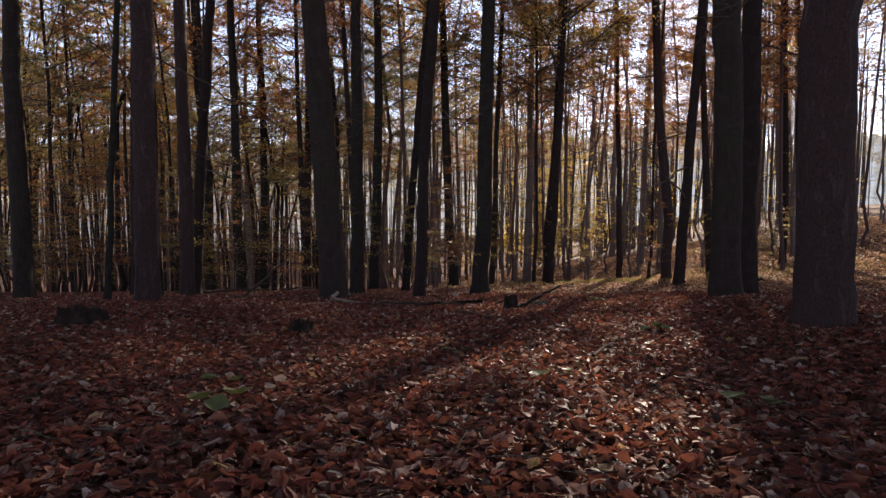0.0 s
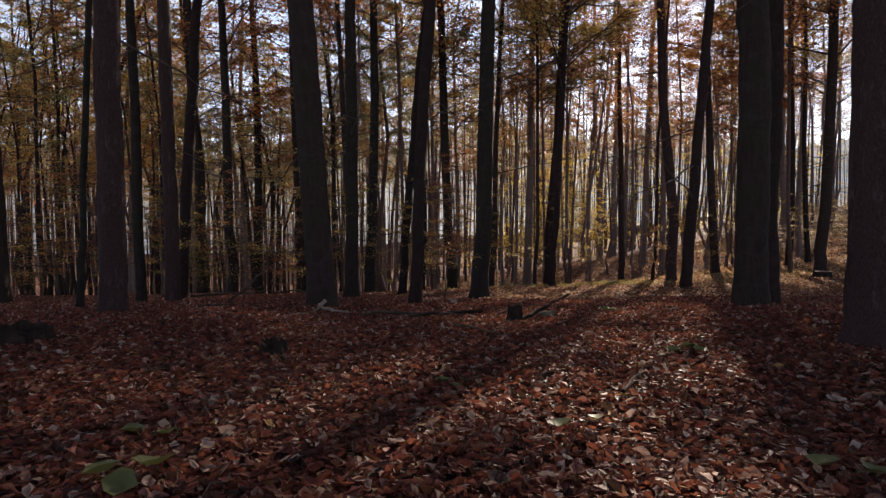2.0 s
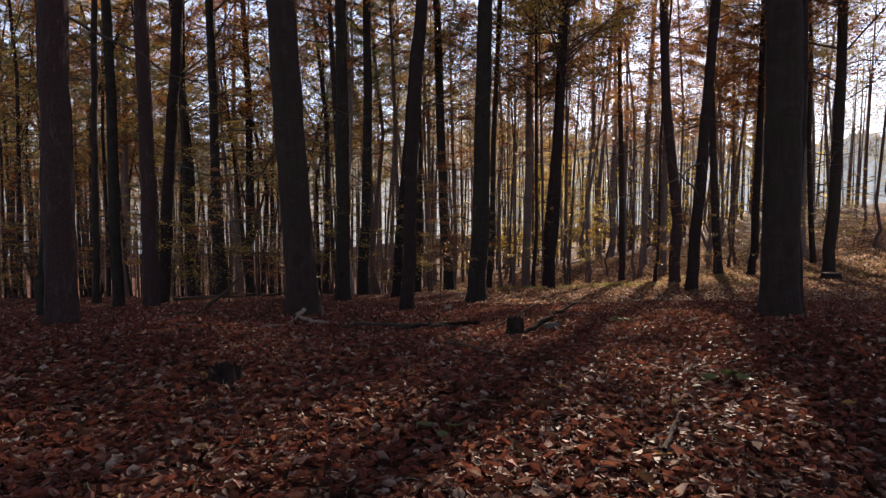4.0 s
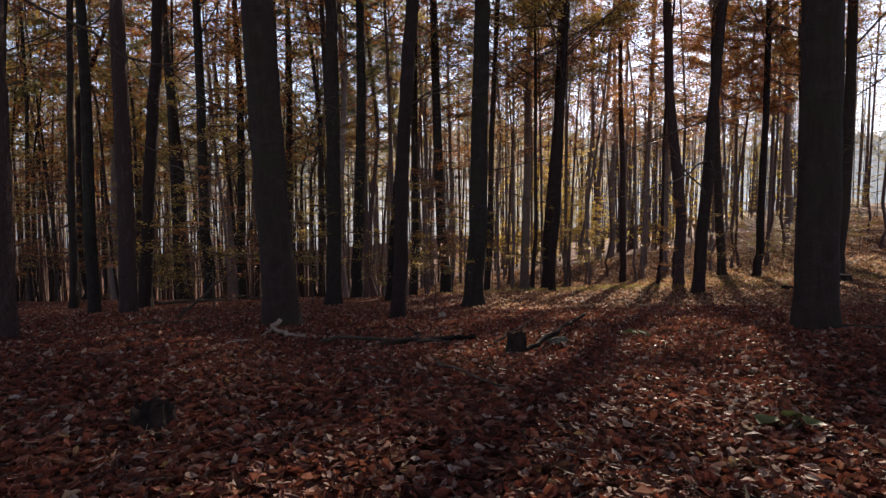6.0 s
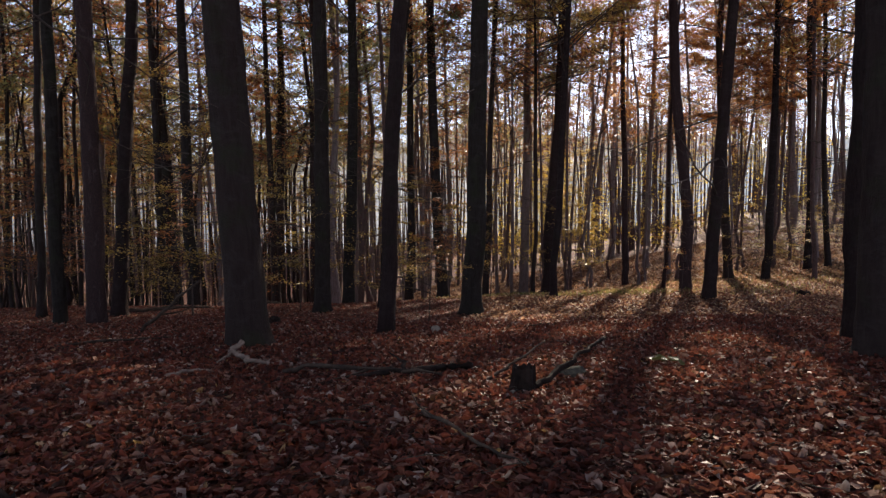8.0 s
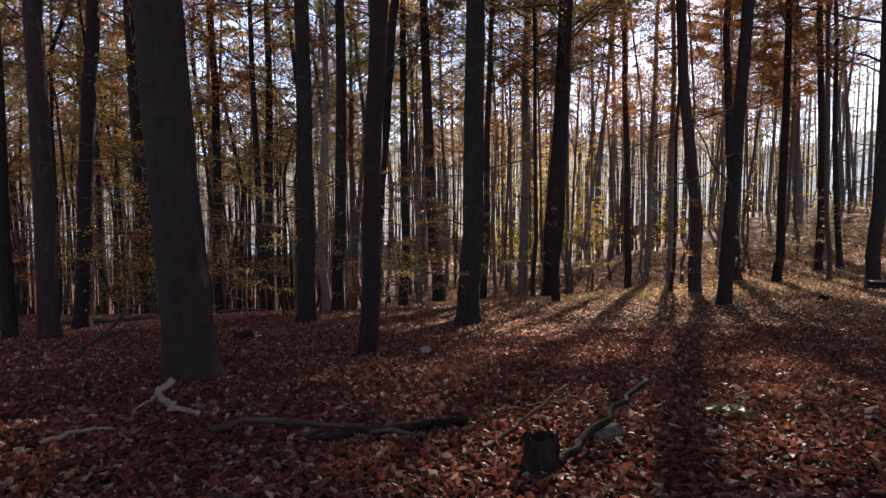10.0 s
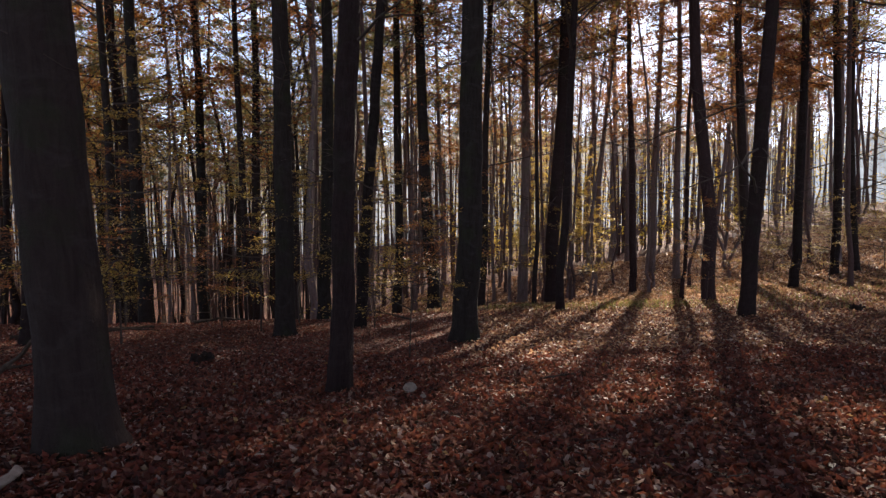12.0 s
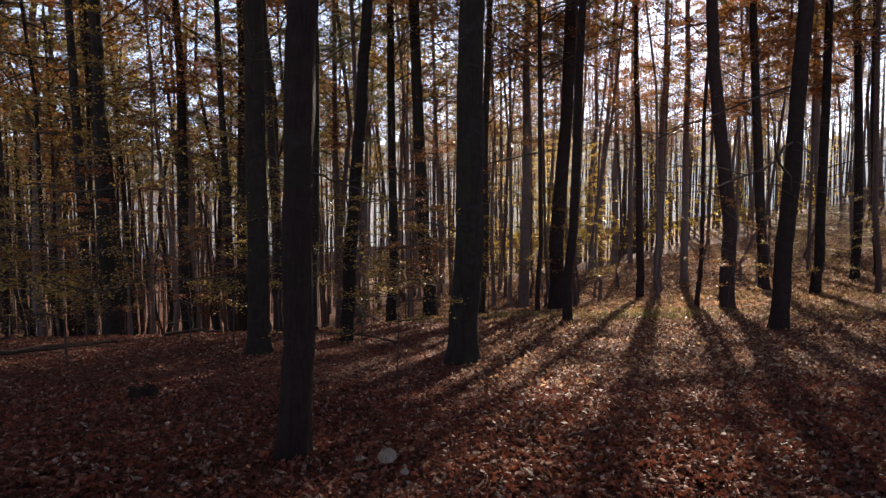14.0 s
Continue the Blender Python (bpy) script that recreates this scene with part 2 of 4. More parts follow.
LEAF_FINE = (np.array([(-.54, .03, .05), (-.16, 0, -.09), (.2, .03, -.05), (.58, -.07, .20), (-.30, .30, .10), (.24, .42, .05), (-.26, -.40, .04), (.30, -.29, .17)]),
             np.array([(0, 1, 4), (1, 5, 4), (1, 2, 5), (2, 3, 5), (0, 6, 1), (1, 6, 7), (1, 7, 2), (2, 7, 3)]))
LEAF_MID = (np.array([(-.54, 0, .05), (.05, -.02, -.10), (.60, .05, .16), (-.12, .42, .06), (.14, -.38, .16)]), np.array([(0, 1, 3), (1, 2, 3), (0, 4, 1), (1, 4, 2)]))


def crumpled_leaf(seed):
    """A dry beech leaf: oval outline with a wavy edge, folded along the midrib and bent."""
    q = np.random.default_rng(seed)
    rib = [(-.56, 0, 0), (-.08, q.uniform(-.05, .05), -.07), (.28, q.uniform(-.06, .06), -.04), (.58, q.uniform(-.10, .10), q.uniform(0, .16))]
    v = list(rib)
    for side in (1, -1):
        for u, w in ((-.36, .26), (-.10, .44), (.20, .41), (.42, .21)):
            v.append((u + q.uniform(-.04, .04), side * w * q.uniform(.78, 1.12), q.uniform(-.06, .22)))
    f = []
    for a in (4, 8):
        f += [(0, a, 1), (a, a + 1, 1), (1, a + 1, 2), (a + 1, a + 2, 2), (a + 2, a + 3, 2), (2, a + 3, 3)]
    return np.array(v), np.array(f)


CRUMPLED = [crumpled_leaf(500 + i) for i in range(4)]
LEAF_CHIP = (np.array([(-.5, .08, 0), (.5, .12, .05), (-.02, -.42, .12)]), np.array([(0, 2, 1)]))
LEAF_FOLD = (np.array([(-.5, 0, 0), (.02, .36, .10), (.52, 0, .03), (.02, -.36, .10)]), np.array([(0, 2, 1), (0, 3, 2)]))


def leaves(name, pos, along, up, length, width, curl, template, material, smooth=False):
    """Many leaves in one mesh: places, the way each points, its upper side, and sizes."""
    tv, tf = template
    a = unit(along - up * np.sum(along * up, 1, keepdims=True))
    b = np.cross(up, a)
    v = (pos[:, None, :] + (length[:, None] * tv[None, :, 0])[..., None] * a[:, None, :] + (width[:, None] * tv[None, :, 1])[..., None] * b[:, None, :]
         + (length[:, None] * curl[:, None] * tv[None, :, 2])[..., None] * up[:, None, :])
    f = tf[None] + (np.arange(len(pos)) * len(tv))[:, None, None]
    return np_mesh(name, v.reshape(-1, 3), f.reshape(-1, tf.shape[1]), material, smooth)


# ---- ground ----
def ground(x, y):
    """Height of the forest floor: falls away ahead, and lifts again far off to the right."""
    x, y = np.asarray(x, float), np.asarray(y, float)
    yn = np.clip(y, -15, 39)
    s = x / np.maximum(y, 1e-3)
    xn = np.where(y > 39, s * 39, x)
    lim = 5.2 + 0.55 * np.maximum(yn, 0)
    xn = np.clip(xn, -lim, lim + 1.3)
    z = (0.7153 - 0.01595 * xn - 0.07079 * yn - 0.0034985 * xn ** 2 + 0.0016585 * xn * yn - 0.00089677 * yn ** 2
         - 1.0033e-05 * yn ** 3 + 0.00017086 * xn ** 2 * yn)
    slope = np.interp(s, (-0.3, 0.0, 0.12, 0.25, 0.36, 0.5, 0.7), (-0.05, -0.045, -0.02, 0.005, 0.03, 0.045, 0.045))
    z = z + slope * np.clip(y - 39, 0, 55) - 0.06 * np.clip(y - 52, 0, 45) * np.clip((0.46 - s) / 0.1, 0, 1)
    z = z - 0.11 * np.clip(y - 24, 0, 40) * np.clip((0.02 - s) / 0.22, 0, 1)
    z = z - 0.21 * np.exp(-((y - 16.5) / 6.0) ** 2 - (x / 9.0) ** 2)
    # a low swell across the way, and rises at the feet of the trees on both sides
    z = z + 0.09 * np.exp(-((y - 10.5) / 5.0) ** 4) * np.exp(-(x / 14.0) ** 2)
    z = z + 0.20 * np.exp(-((x - 3.9) / 1.7) ** 2 - ((y - 6.4) / 2.8) ** 2) + 0.06 * np.exp(-((x + 4.2) / 1.8) ** 2 - ((y - 7.0) / 2.6) ** 2)
    bumps = 0.03 * np.sin(1.3 * x + 0.7 * y) * np.sin(0.9 * y - 0.4 * x) + 0.015 * np.sin(3.1 * x + 1.2) * np.sin(2.7 * y)
    return z + bumps


def axis(lo, hi, near_lo, near_hi, step, grow):
    """Grid lines: fine from near_lo to near_hi, wider and wider beyond."""
    out = list(np.arange(near_lo, near_hi + 1e-6, step))
    s, v = step, near_hi
    while v < hi:
        s *= grow
        v += s
        out.append(v)
    s, v = step, near_lo
    while v > lo:
        s *= grow
        v -= s
        out.insert(0, v)
    return np.array(out)


gx, gy = axis(-900, 900, -8, 10, 0.25, 1.09), axis(-300, 1200, -1, 20, 0.25, 1.07)
GX, GY = np.meshgrid(gx, gy)
GZ = ground(GX, GY)
nx = len(gx)
ii, jj = np.meshgrid(np.arange(len(gy) - 1), np.arange(nx - 1), indexing="ij")
quads = np.stack([ii * nx + jj, ii * nx + jj + 1, (ii + 1) * nx + jj + 1, (ii + 1) * nx + jj], -1).reshape(-1, 4)
ground_ob = new("ground", np_mesh("ground", np.stack([GX, GY, GZ], -1).reshape(-1, 3), quads, MOULD, True))
tagged(ground_ob, "forest floor of brown leaf mould, sloping gently away", "forest floor", kind="structure")


def at_ground(x, y):
    return float(ground(x, y))


# ---- leaf litter ----
def litter(name, rng, x, y, size, template, lift, tilt, label, material=LITTER, bend=(-1.6, 4.4)):
    n = len(x)
    z = ground(x, y) + rng.random(n) ** 1.5 * lift
    up = unit(np.column_stack([rng.standard_normal(n) * tilt, rng.standard_normal(n) * tilt, np.ones(n)]))
    ang = rng.random(n) * 2 * math.pi
    along = np.column_stack([np.cos(ang), np.sin(ang), np.zeros(n)])
    length = size * (0.6 + 0.75 * rng.random(n))
    width = length * (0.62 + 0.4 * rng.random(n))
    curl = rng.uniform(*bend, n)
    me = leaves(name, np.column_stack([x, y, z]), along, up, length, width, curl, template, material, True)
    ob = new(name, me)
    return tagged(ob, label, "leaf litter", kind="stuff")


rng = np.random.default_rng(11)


def scatter(rng, n, x0, x1, y0, y1, keep):
    x, y = rng.uniform(x0, x1, n), rng.uniform(y0, y1, n)
    k = keep(x, y)
    return x[k], y[k]


near_edge = lambda x, y: np.minimum(np.clip((16.5 - y) / 5.0, 0, 1), np.clip((7.2 - np.abs(x - 0.4)) / 2.4, 0, 1))
wedge = lambda x, y: (np.abs(x - 0.1) < 0.8 * y + 0.3) & (rng.random(len(x)) < near_edge(x, y))
near_wedge = lambda x, y: wedge(x, y) & (y < 8.6 + rng.standard_normal(len(x)) * 0.7)
x, y = scatter(rng, 200000, -6.8, 7.6, 1.4, 16.5, lambda x, y: wedge(x, y) & (y > 6.0))
litter("leaf_litter", rng, x, y, 0.041, LEAF_MID, 0.03, 0.36, "dry brown and dark red fallen beech leaves, loosely layered")
x, y = scatter(rng, 50000, -6.8, 7.6, 1.4, 9.5, near_wedge)
litter("leaf_litter", rng, x, y, 0.050, LEAF_MID, 0.012, 0.25, "flattened dark brown beech leaves under the loose ones")
for i, leaf_shape in enumerate(CRUMPLED):
    x, y = scatter(rng, 34000, -6.8, 7.6, 1.4, 9.5, near_wedge)
    litter("leaf_litter", rng, x, y, 0.044 + 0.003 * i, leaf_shape, 0.034, 0.33, "crumpled dry beech leaves in wine red and brown, lying loose", bend=(-1.0, 1.9))
x, y = scatter(rng, 70000, -6.8, 7.6, 6.5, 16.5, wedge)
litter("leaf_litter", rng, x, y, 0.043, LEAF_FINE, 0.035, 0.40, "curled dry copper beech leaves lying on top of others")
x, y = scatter(rng, 220000, -18.0, 20.0, 5.0, 27.0, lambda x, y: (np.abs(x - 0.2) < 0.8 * y + 0.5) & (rng.random(len(x)) > near_edge(x, y) - 0.1))
litter("leaf_litter", rng, x, y, 0.056, LEAF_FOLD, 0.04, 0.42, "dry brown fallen leaves covering the forest floor")
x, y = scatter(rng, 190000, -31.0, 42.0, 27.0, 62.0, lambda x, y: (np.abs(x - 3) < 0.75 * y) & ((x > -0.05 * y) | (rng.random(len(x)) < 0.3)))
litter("leaf_litter", rng, x, y, 0.13, LEAF_FOLD, 0.05, 0.8, "distant brown fallen leaves, sunlight painted into their pale colour", SUNLIT_LITTER)
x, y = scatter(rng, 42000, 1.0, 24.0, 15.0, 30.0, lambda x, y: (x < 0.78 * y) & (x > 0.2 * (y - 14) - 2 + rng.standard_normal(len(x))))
litter("leaf_litter", rng, x, y, 0.072, LEAF_FOLD, 0.07, 0.8, "dry brown leaves on a sunny bank, paled by painted sunlight", SUNLIT_LITTER)

x, y = scatter(rng, 60000, -13.0, 14.0, -9.0, 13.0, lambda x, y: np.abs(x - 0.1) > 0.8 * y + 0.1)
litter("leaf_litter", rng, x, y, 0.075, LEAF_FOLD, 0.05, 0.5, "dry brown leaves beside and behind the way")

# ---- trees ----
def crown_variant(seed, low, high, spread, count, leaf, material, rise, droop, limb_count, twig_side=3, shape=LEAF_CHIP):
    """Limbs and leaves round a stem of unit build: limbs leave it between two heights, fork, and carry sprays of leaves."""
    rng = np.random.default_rng(seed)
    tubes = Tubes()
    anchors, ways = [], []
    for i in range(limb_count):
        f = (i + rng.random()) / limb_count
        h = low + (high - low) * f
        ang = rng.random() * 2 * math.pi
        length = spread * (1.15 - 0.75 * f) * rng.uniform(0.55, 1.1)
        d = np.array([math.cos(ang), math.sin(ang), 0.0])
        up_ = rise * rng.uniform(0.3, 1.9)
        n = 5
        t = np.linspace(0, 1, n)
        pts = np.array([0, 0, h]) + d * (length * t)[:, None] + np.array([0, 0, 1.0]) * (up_ * length * t - droop * length * t ** 2)[:, None]
        pts[1:] += np.cumsum(rng.standard_normal((n - 1, 3)), 0) * length * 0.022
        r0 = 0.010 + 0.007 * length
        r0 *= rng.uniform(0.6, 1.2)
        tubes.add(pts, r0 * (1 - 0.85 * t) + 0.003, twig_side)
        forks = int(3 + length * 2.2)
        for k in range(forks):
            tt = rng.uniform(0.25, 1.0)
            p = np.array([np.interp(tt, t, pts[:, c]) for c in range(3)])
            side = ang + rng.choice((-1, 1)) * rng.uniform(0.4, 1.1)
            l2 = length * rng.uniform(0.18, 0.42) * (1.25 - tt * 0.5)
            d2 = np.array([math.cos(side), math.sin(side), rng.uniform(-0.1, 0.4)])
            q = p + d2 * (l2 * np.linspace(0, 1, 3))[:, None]
            q[1:] += rng.standard_normal((2, 3)) * l2 * 0.06
            tubes.add(q[[0, 2]], (0.005 + 0.006 * l2) * np.array([1, 0.3]), 3, cap=False)
            anchors.append(q)
            ways.append(d2)
    m = max(1, count // len(anchors))
    pos, along = [], []
    for q, w in zip(anchors, ways):
        u = rng.uniform(0.1, 1.08, m) * 2
        k = np.minimum(u.astype(int), 1)
        p = q[k] + (q[k + 1] - q[k]) * (u - k)[:, None]
        ext = np.linalg.norm(q[-1] - q[0])
        off = rng.standard_normal((m, 3)) * np.array([0.34, 0.34, 0.13]) * ext
        pos.append(p + off)
        along.append(unit(off + np.array(w) * 0.2 + rng.standard_normal((m, 3)) * 0.05))
    pos, along = np.concatenate(pos), np.concatenate(along)
    n = len(pos)
    up = unit(np.column_stack([rng.standard_normal(n) * 0.55, rng.standard_normal(n) * 0.55, np.ones(n)]))
    length = leaf * rng.uniform(0.7, 1.3, n)
    lm = leaves("crown", pos, along, up, length, length * 0.95, rng.uniform(-0.5, 2.0, n), shape, material)
    return tubes.mesh("limbs", TWIG), lm


TALL = [crown_variant(20 + i, 7.5 + i % 3, 25.0, 3.8, 5200, 0.17, COPPER, 0.75, 0.2, 28) for i in range(5)]
LOW = [crown_variant(40 + i, 8.0 + 1.0 * i, 21.0, 3.6, 3400, 0.128, (COPPER, BRONZE)[i % 2], 0.6, 0.2, 28) for i in range(4)]
BROWN = [crown_variant(45 + i, 7.5 + i, 22.0, 3.3, 3700, 0.13, BRONZE, 0.7, 0.2, 30) for i in range(2)]
GOLD = [crown_variant(60 + i, 2.6, 17.0, 3.4, 4500, 0.128, YELLOW, 0.6, 0.2, 28) for i in range(2)]
CONIFER = [crown_variant(70 + i, 12.0, 25.0, 3.0, 5200, 0.16, NEEDLE, 0.25, 0.10, 24) for i in range(2)]
HIGH = [crown_variant(50 + i, 10.0 + i, 24.0, 3.7, 5800, 0.148, (COPPER, COPPER, BRONZE)[i], 0.7, 0.2, 28) for i in range(3)]
ROOF = [crown_variant(130 + i, 6.0 + 0.7 * i, 19.5, 4.6, 8400, 0.135, (COPPER, COPPER, BRONZE)[i], 0.45, 0.15, 34) for i in range(3)]
LIGHT = [crown_variant(160 + i, 8.5 + 0.8 * i, 22.0, 4.1, 7600, 0.122, (COPPER, COPPER, BRONZE)[i], 0.55, 0.15, 30) for i in range(3)]
# SCREEN, SHELTER and POLE: crowns built to cast shade on parts of the floor
SCREEN = [crown_variant(150 + i, 8.0, 15.0, 3.6 - 0.8 * i, (3600, 7600)[i], 0.14, COPPER, 0.4, 0.15, 22) for i in range(2)]
BARE = [crown_variant(170 + i, 8.5 + i, 24.0, 3.6, 2900, 0.13, (COPPER, BRONZE, COPPER)[i], 0.7, 0.2, 26) for i in range(3)]
SHELTER = [crown_variant(140 + i, 12.0 + 0.6 * i, 24.0, 4.0, 6500, 0.15, COPPER, 0.5, 0.15, 26) for i in range(2)]
POLE = [crown_variant(190 + i, 12.0, 23.0, 2.3, 7000, 0.14, (COPPER, BRONZE)[i], 0.5, 0.15, 24) for i in range(2)]
THIN = [crown_variant(96 + i, 7.5, 25.0, 3.8, 1700, 0.30, COPPER, 0.75, 0.2, 14) for i in range(3)]
FAR = [crown_variant(110 + i, 11.5 + i, 24.0, 3.8, 2000, 0.19, (BRONZE, COPPER, NEEDLE, BRONZE)[i], 0.65, 0.2, 15) for i in range(4)]
PINETOP = [crown_variant(90 + i, 9.5, 22.0, 2.6, 5200, 0.152, NEEDLE, 0.35, 0.1, 28) for i in range(2)]
GLADE = [crown_variant(180 + i, 2.2, 11.0, 2.7, 6500, 0.10, YELLOW, 0.45, 0.15, 26) for i in range(2)]
FINE_SPRAY = [crown_variant(85 + i, 0.8, 5.4, 2.1, 3000, 0.052, (DULL_GOLD, COPPER, BRONZE)[i], 0.12, 0.07, 22, shape=LEAF_FOLD) for i in range(3)]
SPRAY = [crown_variant(80 + i, 0.9, 4.6, 1.7, 1500, 0.066, (COPPER, DULL_GOLD)[i % 2], 0.16, 0.10, 15, shape=LEAF_FOLD) for i in range(4)]


def dead_branch_mesh(seed, length):
    """A bare side branch: it sags from the stem, turns up at the end and forks into thin twigs."""
    rng = np.random.default_rng(seed)
    tubes = Tubes()

    def limb(p, ang, pitch, l, rad, level):
        n = 7 if level == 0 else 4
        t = np.linspace(0, 1, n)
        d = np.array([math.cos(ang), math.sin(ang), 0.0])
        pts = p + d * (l * t)[:, None] + np.array([0, 0, 1.0]) * (pitch * l * t + rng.uniform(-0.28, 0.22) * l * t * t)[:, None]
        pts[1:] += np.cumsum(rng.standard_normal((n - 1, 3)), 0) * l * 0.03
        tubes.add(pts, rad * (1 - 0.82 * t), 6 if level == 0 else 4, cap=False)
        if level < 2:
            for _ in range(rng.integers(3, 6) if level == 0 else 2):
                q = rng.uniform(0.3, 1.0)
                at = np.array([np.interp(q, t, pts[:, c]) for c in range(3)])
                limb(at, ang + rng.choice((-1, 1)) * rng.uniform(0.4, 1.0), pitch + rng.uniform(-0.4, 0.4), l * rng.uniform(0.25, 0.5), rad * (1 - 0.8 * q) * 0.7 + 0.0015, level + 1)

    limb(np.zeros(3), 0.0, rng.uniform(-0.3, 0.35), length, 0.008 + 0.0045 * length, 0)
    return tubes.mesh("dead_branch", TWIG)


SNAGS = [dead_branch_mesh(300 + i, (0.35, 0.8, 1.4, 2.2, 3.0, 4.6)[i % 6]) for i in range(12)]


def trunk_mesh(seed, radius, height, sides, rings, bark, flare=0.38, wobble=0.05, rough=0.02):
    """A tapered stem with a buttressed foot and slight bends."""
    rng = np.random.default_rng(seed)
    mid = np.arange(0.85, 8.0, 0.24) if rings > 20 else np.array([1.0])
    h = np.concatenate([[-0.25, 0.0, 0.06, 0.14, 0.26, 0.42, 0.65], mid, np.linspace(8.3 if rings > 20 else 2.5, height, rings - 8)])
    bend = np.cumsum(rng.standard_normal((len(h), 2)) * np.gradient(h)[:, None] * 0.5, 0)
    bend -= np.outer(np.clip(h / 8.0, 0, 3), np.array([np.interp(8.0, h, bend[:, c]) for c in range(2)]))
    bend *= wobble * 0.35
    bend[h < 1.0] *= 0.3
    pts = np.column_stack([bend[:, 0], bend[:, 1], h])
    r = radius * (1.03 - 0.72 * np.clip(h / height, 0, 1) ** 0.95)
    foot = np.exp(-np.maximum(h, 0) / 0.22)
    lobes, ph = rng.integers(4, 7), rng.random() * 6.28
    amp = rng.uniform(0.35, 0.6)

    bumps = [(rng.uniform(0.8, 9.0), rng.uniform(0, 6.28), rng.uniform(0.02, 0.10), rng.uniform(0.07, 0.28)) for _ in range(14 if rings > 20 else 0)]

    def shape(i, a):
        k = foot[np.asarray(i)]
        hh = h[np.asarray(i)]
        out = 1 + flare * k * (1 + amp * np.cos(lobes * a + ph + 0.6 * np.sin(2 * a)))
        out = out + 0.025 * np.sin(hh * 2.3 + ph) * np.cos(a + hh * 0.6) + 0.018 * np.cos(3 * a + hh * 0.5 + ph)
        for bh, ba, size, tall in bumps:
            out = out + size * np.exp(-((hh - bh) / tall) ** 2) * np.exp(-2.5 * (1 - np.cos(a - ba)))
        return out

    tubes = Tubes()
    tubes.add(pts, r, sides, rough, rng, shape)
    return tubes.mesh("trunk", bark)


count_tree = [0]


def tree(x, y, dia, lean, kind="beech", crown=None, height=None, lean_y=0.0, label="", sides=0, wide=1.0):
    """A tree of measured place, girth and lean; the crown is turned at random, its build and width chosen to shape the
    light on the floor.
    """
    count_tree[0] += 1
    i = count_tree[0]
    r = random.Random(i * 7 + 3)
    h = height or (r.uniform(24.5, 27.5) if y < 27 else min(27.0, 16 + dia * 24) * r.uniform(0.92, 1.06))
    near = y < 23
    # from 37 m on, the barks with painted haze
    bark = ({"beech": BEECH, "oak": OAK, "pine": PINE} if y < 37 else {"beech": HAZED_GREY_BEECH, "oak": HAZED_BROWN_BARK, "pine": PINE})[kind]
    name = {"beech": "beech_tree", "oak": "oak_tree", "pine": "pine_tree"}[kind]
    root = new(name)
    root.matrix_world = Matrix.Translation((x, y, at_ground(x, y))) @ Matrix.Rotation(math.atan(lean), 4, "Y") @ Matrix.Rotation(-math.atan(lean_y), 4, "X")
    me = trunk_mesh(i, dia / 2, h, sides or (28 if near else 14), 26 if near else 14, bark, {"beech": 0.29, "oak": 0.22, "pine": 0.12}[kind], wobble=0.2, rough={"beech": 0.02, "oak": 0.03, "pine": 0.045}[kind])
    part("trunk", me, root)
    if crown is None:
        # low dense ROOF crowns for floor shade, higher LIGHT ones to let sun past
        crown = r.choice(CONIFER if kind == "pine" else (ROOF if x > 1 and 19 < y < 28 else LIGHT if x > 1 and 28 < y < 43 else TALL if y < 27 or dia > 0.4 else HIGH if x > 1 else LOW + BROWN))
    limbs, lv = crown
    k = h / 26.0 if crown in TALL + CONIFER + HIGH + ROOF + SHELTER + LIGHT else h / 21.5
    girth = wide * (0.72 if y < 27 and crown not in ROOF + SHELTER + LIGHT else 1)
    for nm, data in (("branchwork", limbs), ("crown", lv)):
        ob = part(nm, data, root)
        ob.matrix_basis = Matrix.Rotation(r.random() * 6.28 if nm == "branchwork" else 0, 4, "Z") @ Matrix.Diagonal((girth, girth, k, 1))
        tagged(ob, kind="stuff")
        if nm == "branchwork":
            turn_ = ob.matrix_basis.copy()
        else:
            ob.matrix_basis = turn_
    if 4 < y < 40:
        for _ in range(r.randint(3, 7) if y < 19 else r.randint(6, 10)):
            hh = r.uniform(2.0, 11.0)
            ob = part("dead_branch", SNAGS[r.choice((0, 1, 2, 3, 6, 7, 8, 9)) if y < 19 else r.randrange(12)], root)
            ob.matrix_basis = pose(0, 0, hh, 0, 0, r.uniform(0, 360)) @ Matrix.Translation((dia * 0.40, 0, 0)) @ Matrix.Scale(r.uniform(0.7, 1.15), 4)
    tagged(root, label or {"beech": "tall grey-barked beech with sparse copper autumn leaves", "oak": "dark rough-barked tree with thin brown foliage",
                           "pine": "straight pine with scaly reddish-brown bark"}[kind], "tree", "forest trees")
    return root


tree(3.35, 5.38, 0.44, -0.014, "pine")
tree(-3.89, 8.07, 0.29, 0.008, "pine")
tree(3.79, 8.22, 0.365, -0.022, "beech")
tree(5.20, 10.50, 0.33, -0.012, "oak")
tree(-1.79, 10.06, 0.41, -0.043, "beech")
tree(-6.10, 11.12, 0.11, 0.059, "beech")
tree(-0.48, 12.25, 0.22, 0.061, "oak")
tree(-10.15, 14.86, 0.42, -0.000, "beech")
tree(-6.54, 15.73, 0.34, -0.007, "pine")
tree(-7.48, 16.09, 0.25, -0.009, "beech")
tree(-8.97, 17.81, 0.18, 0.032, "beech")
tree(-7.37, 18.20, 0.32, 0.076, "oak")
tree(1.05, 17.70, 0.455, 0.029, "beech")
tree(-2.73, 19.46, 0.40, 0.005, "beech")
tree(7.88, 20.49, 0.34, 0.058, "oak", crown=HIGH[0])
tree(-1.29, 21.03, 0.27, 0.081, "oak")
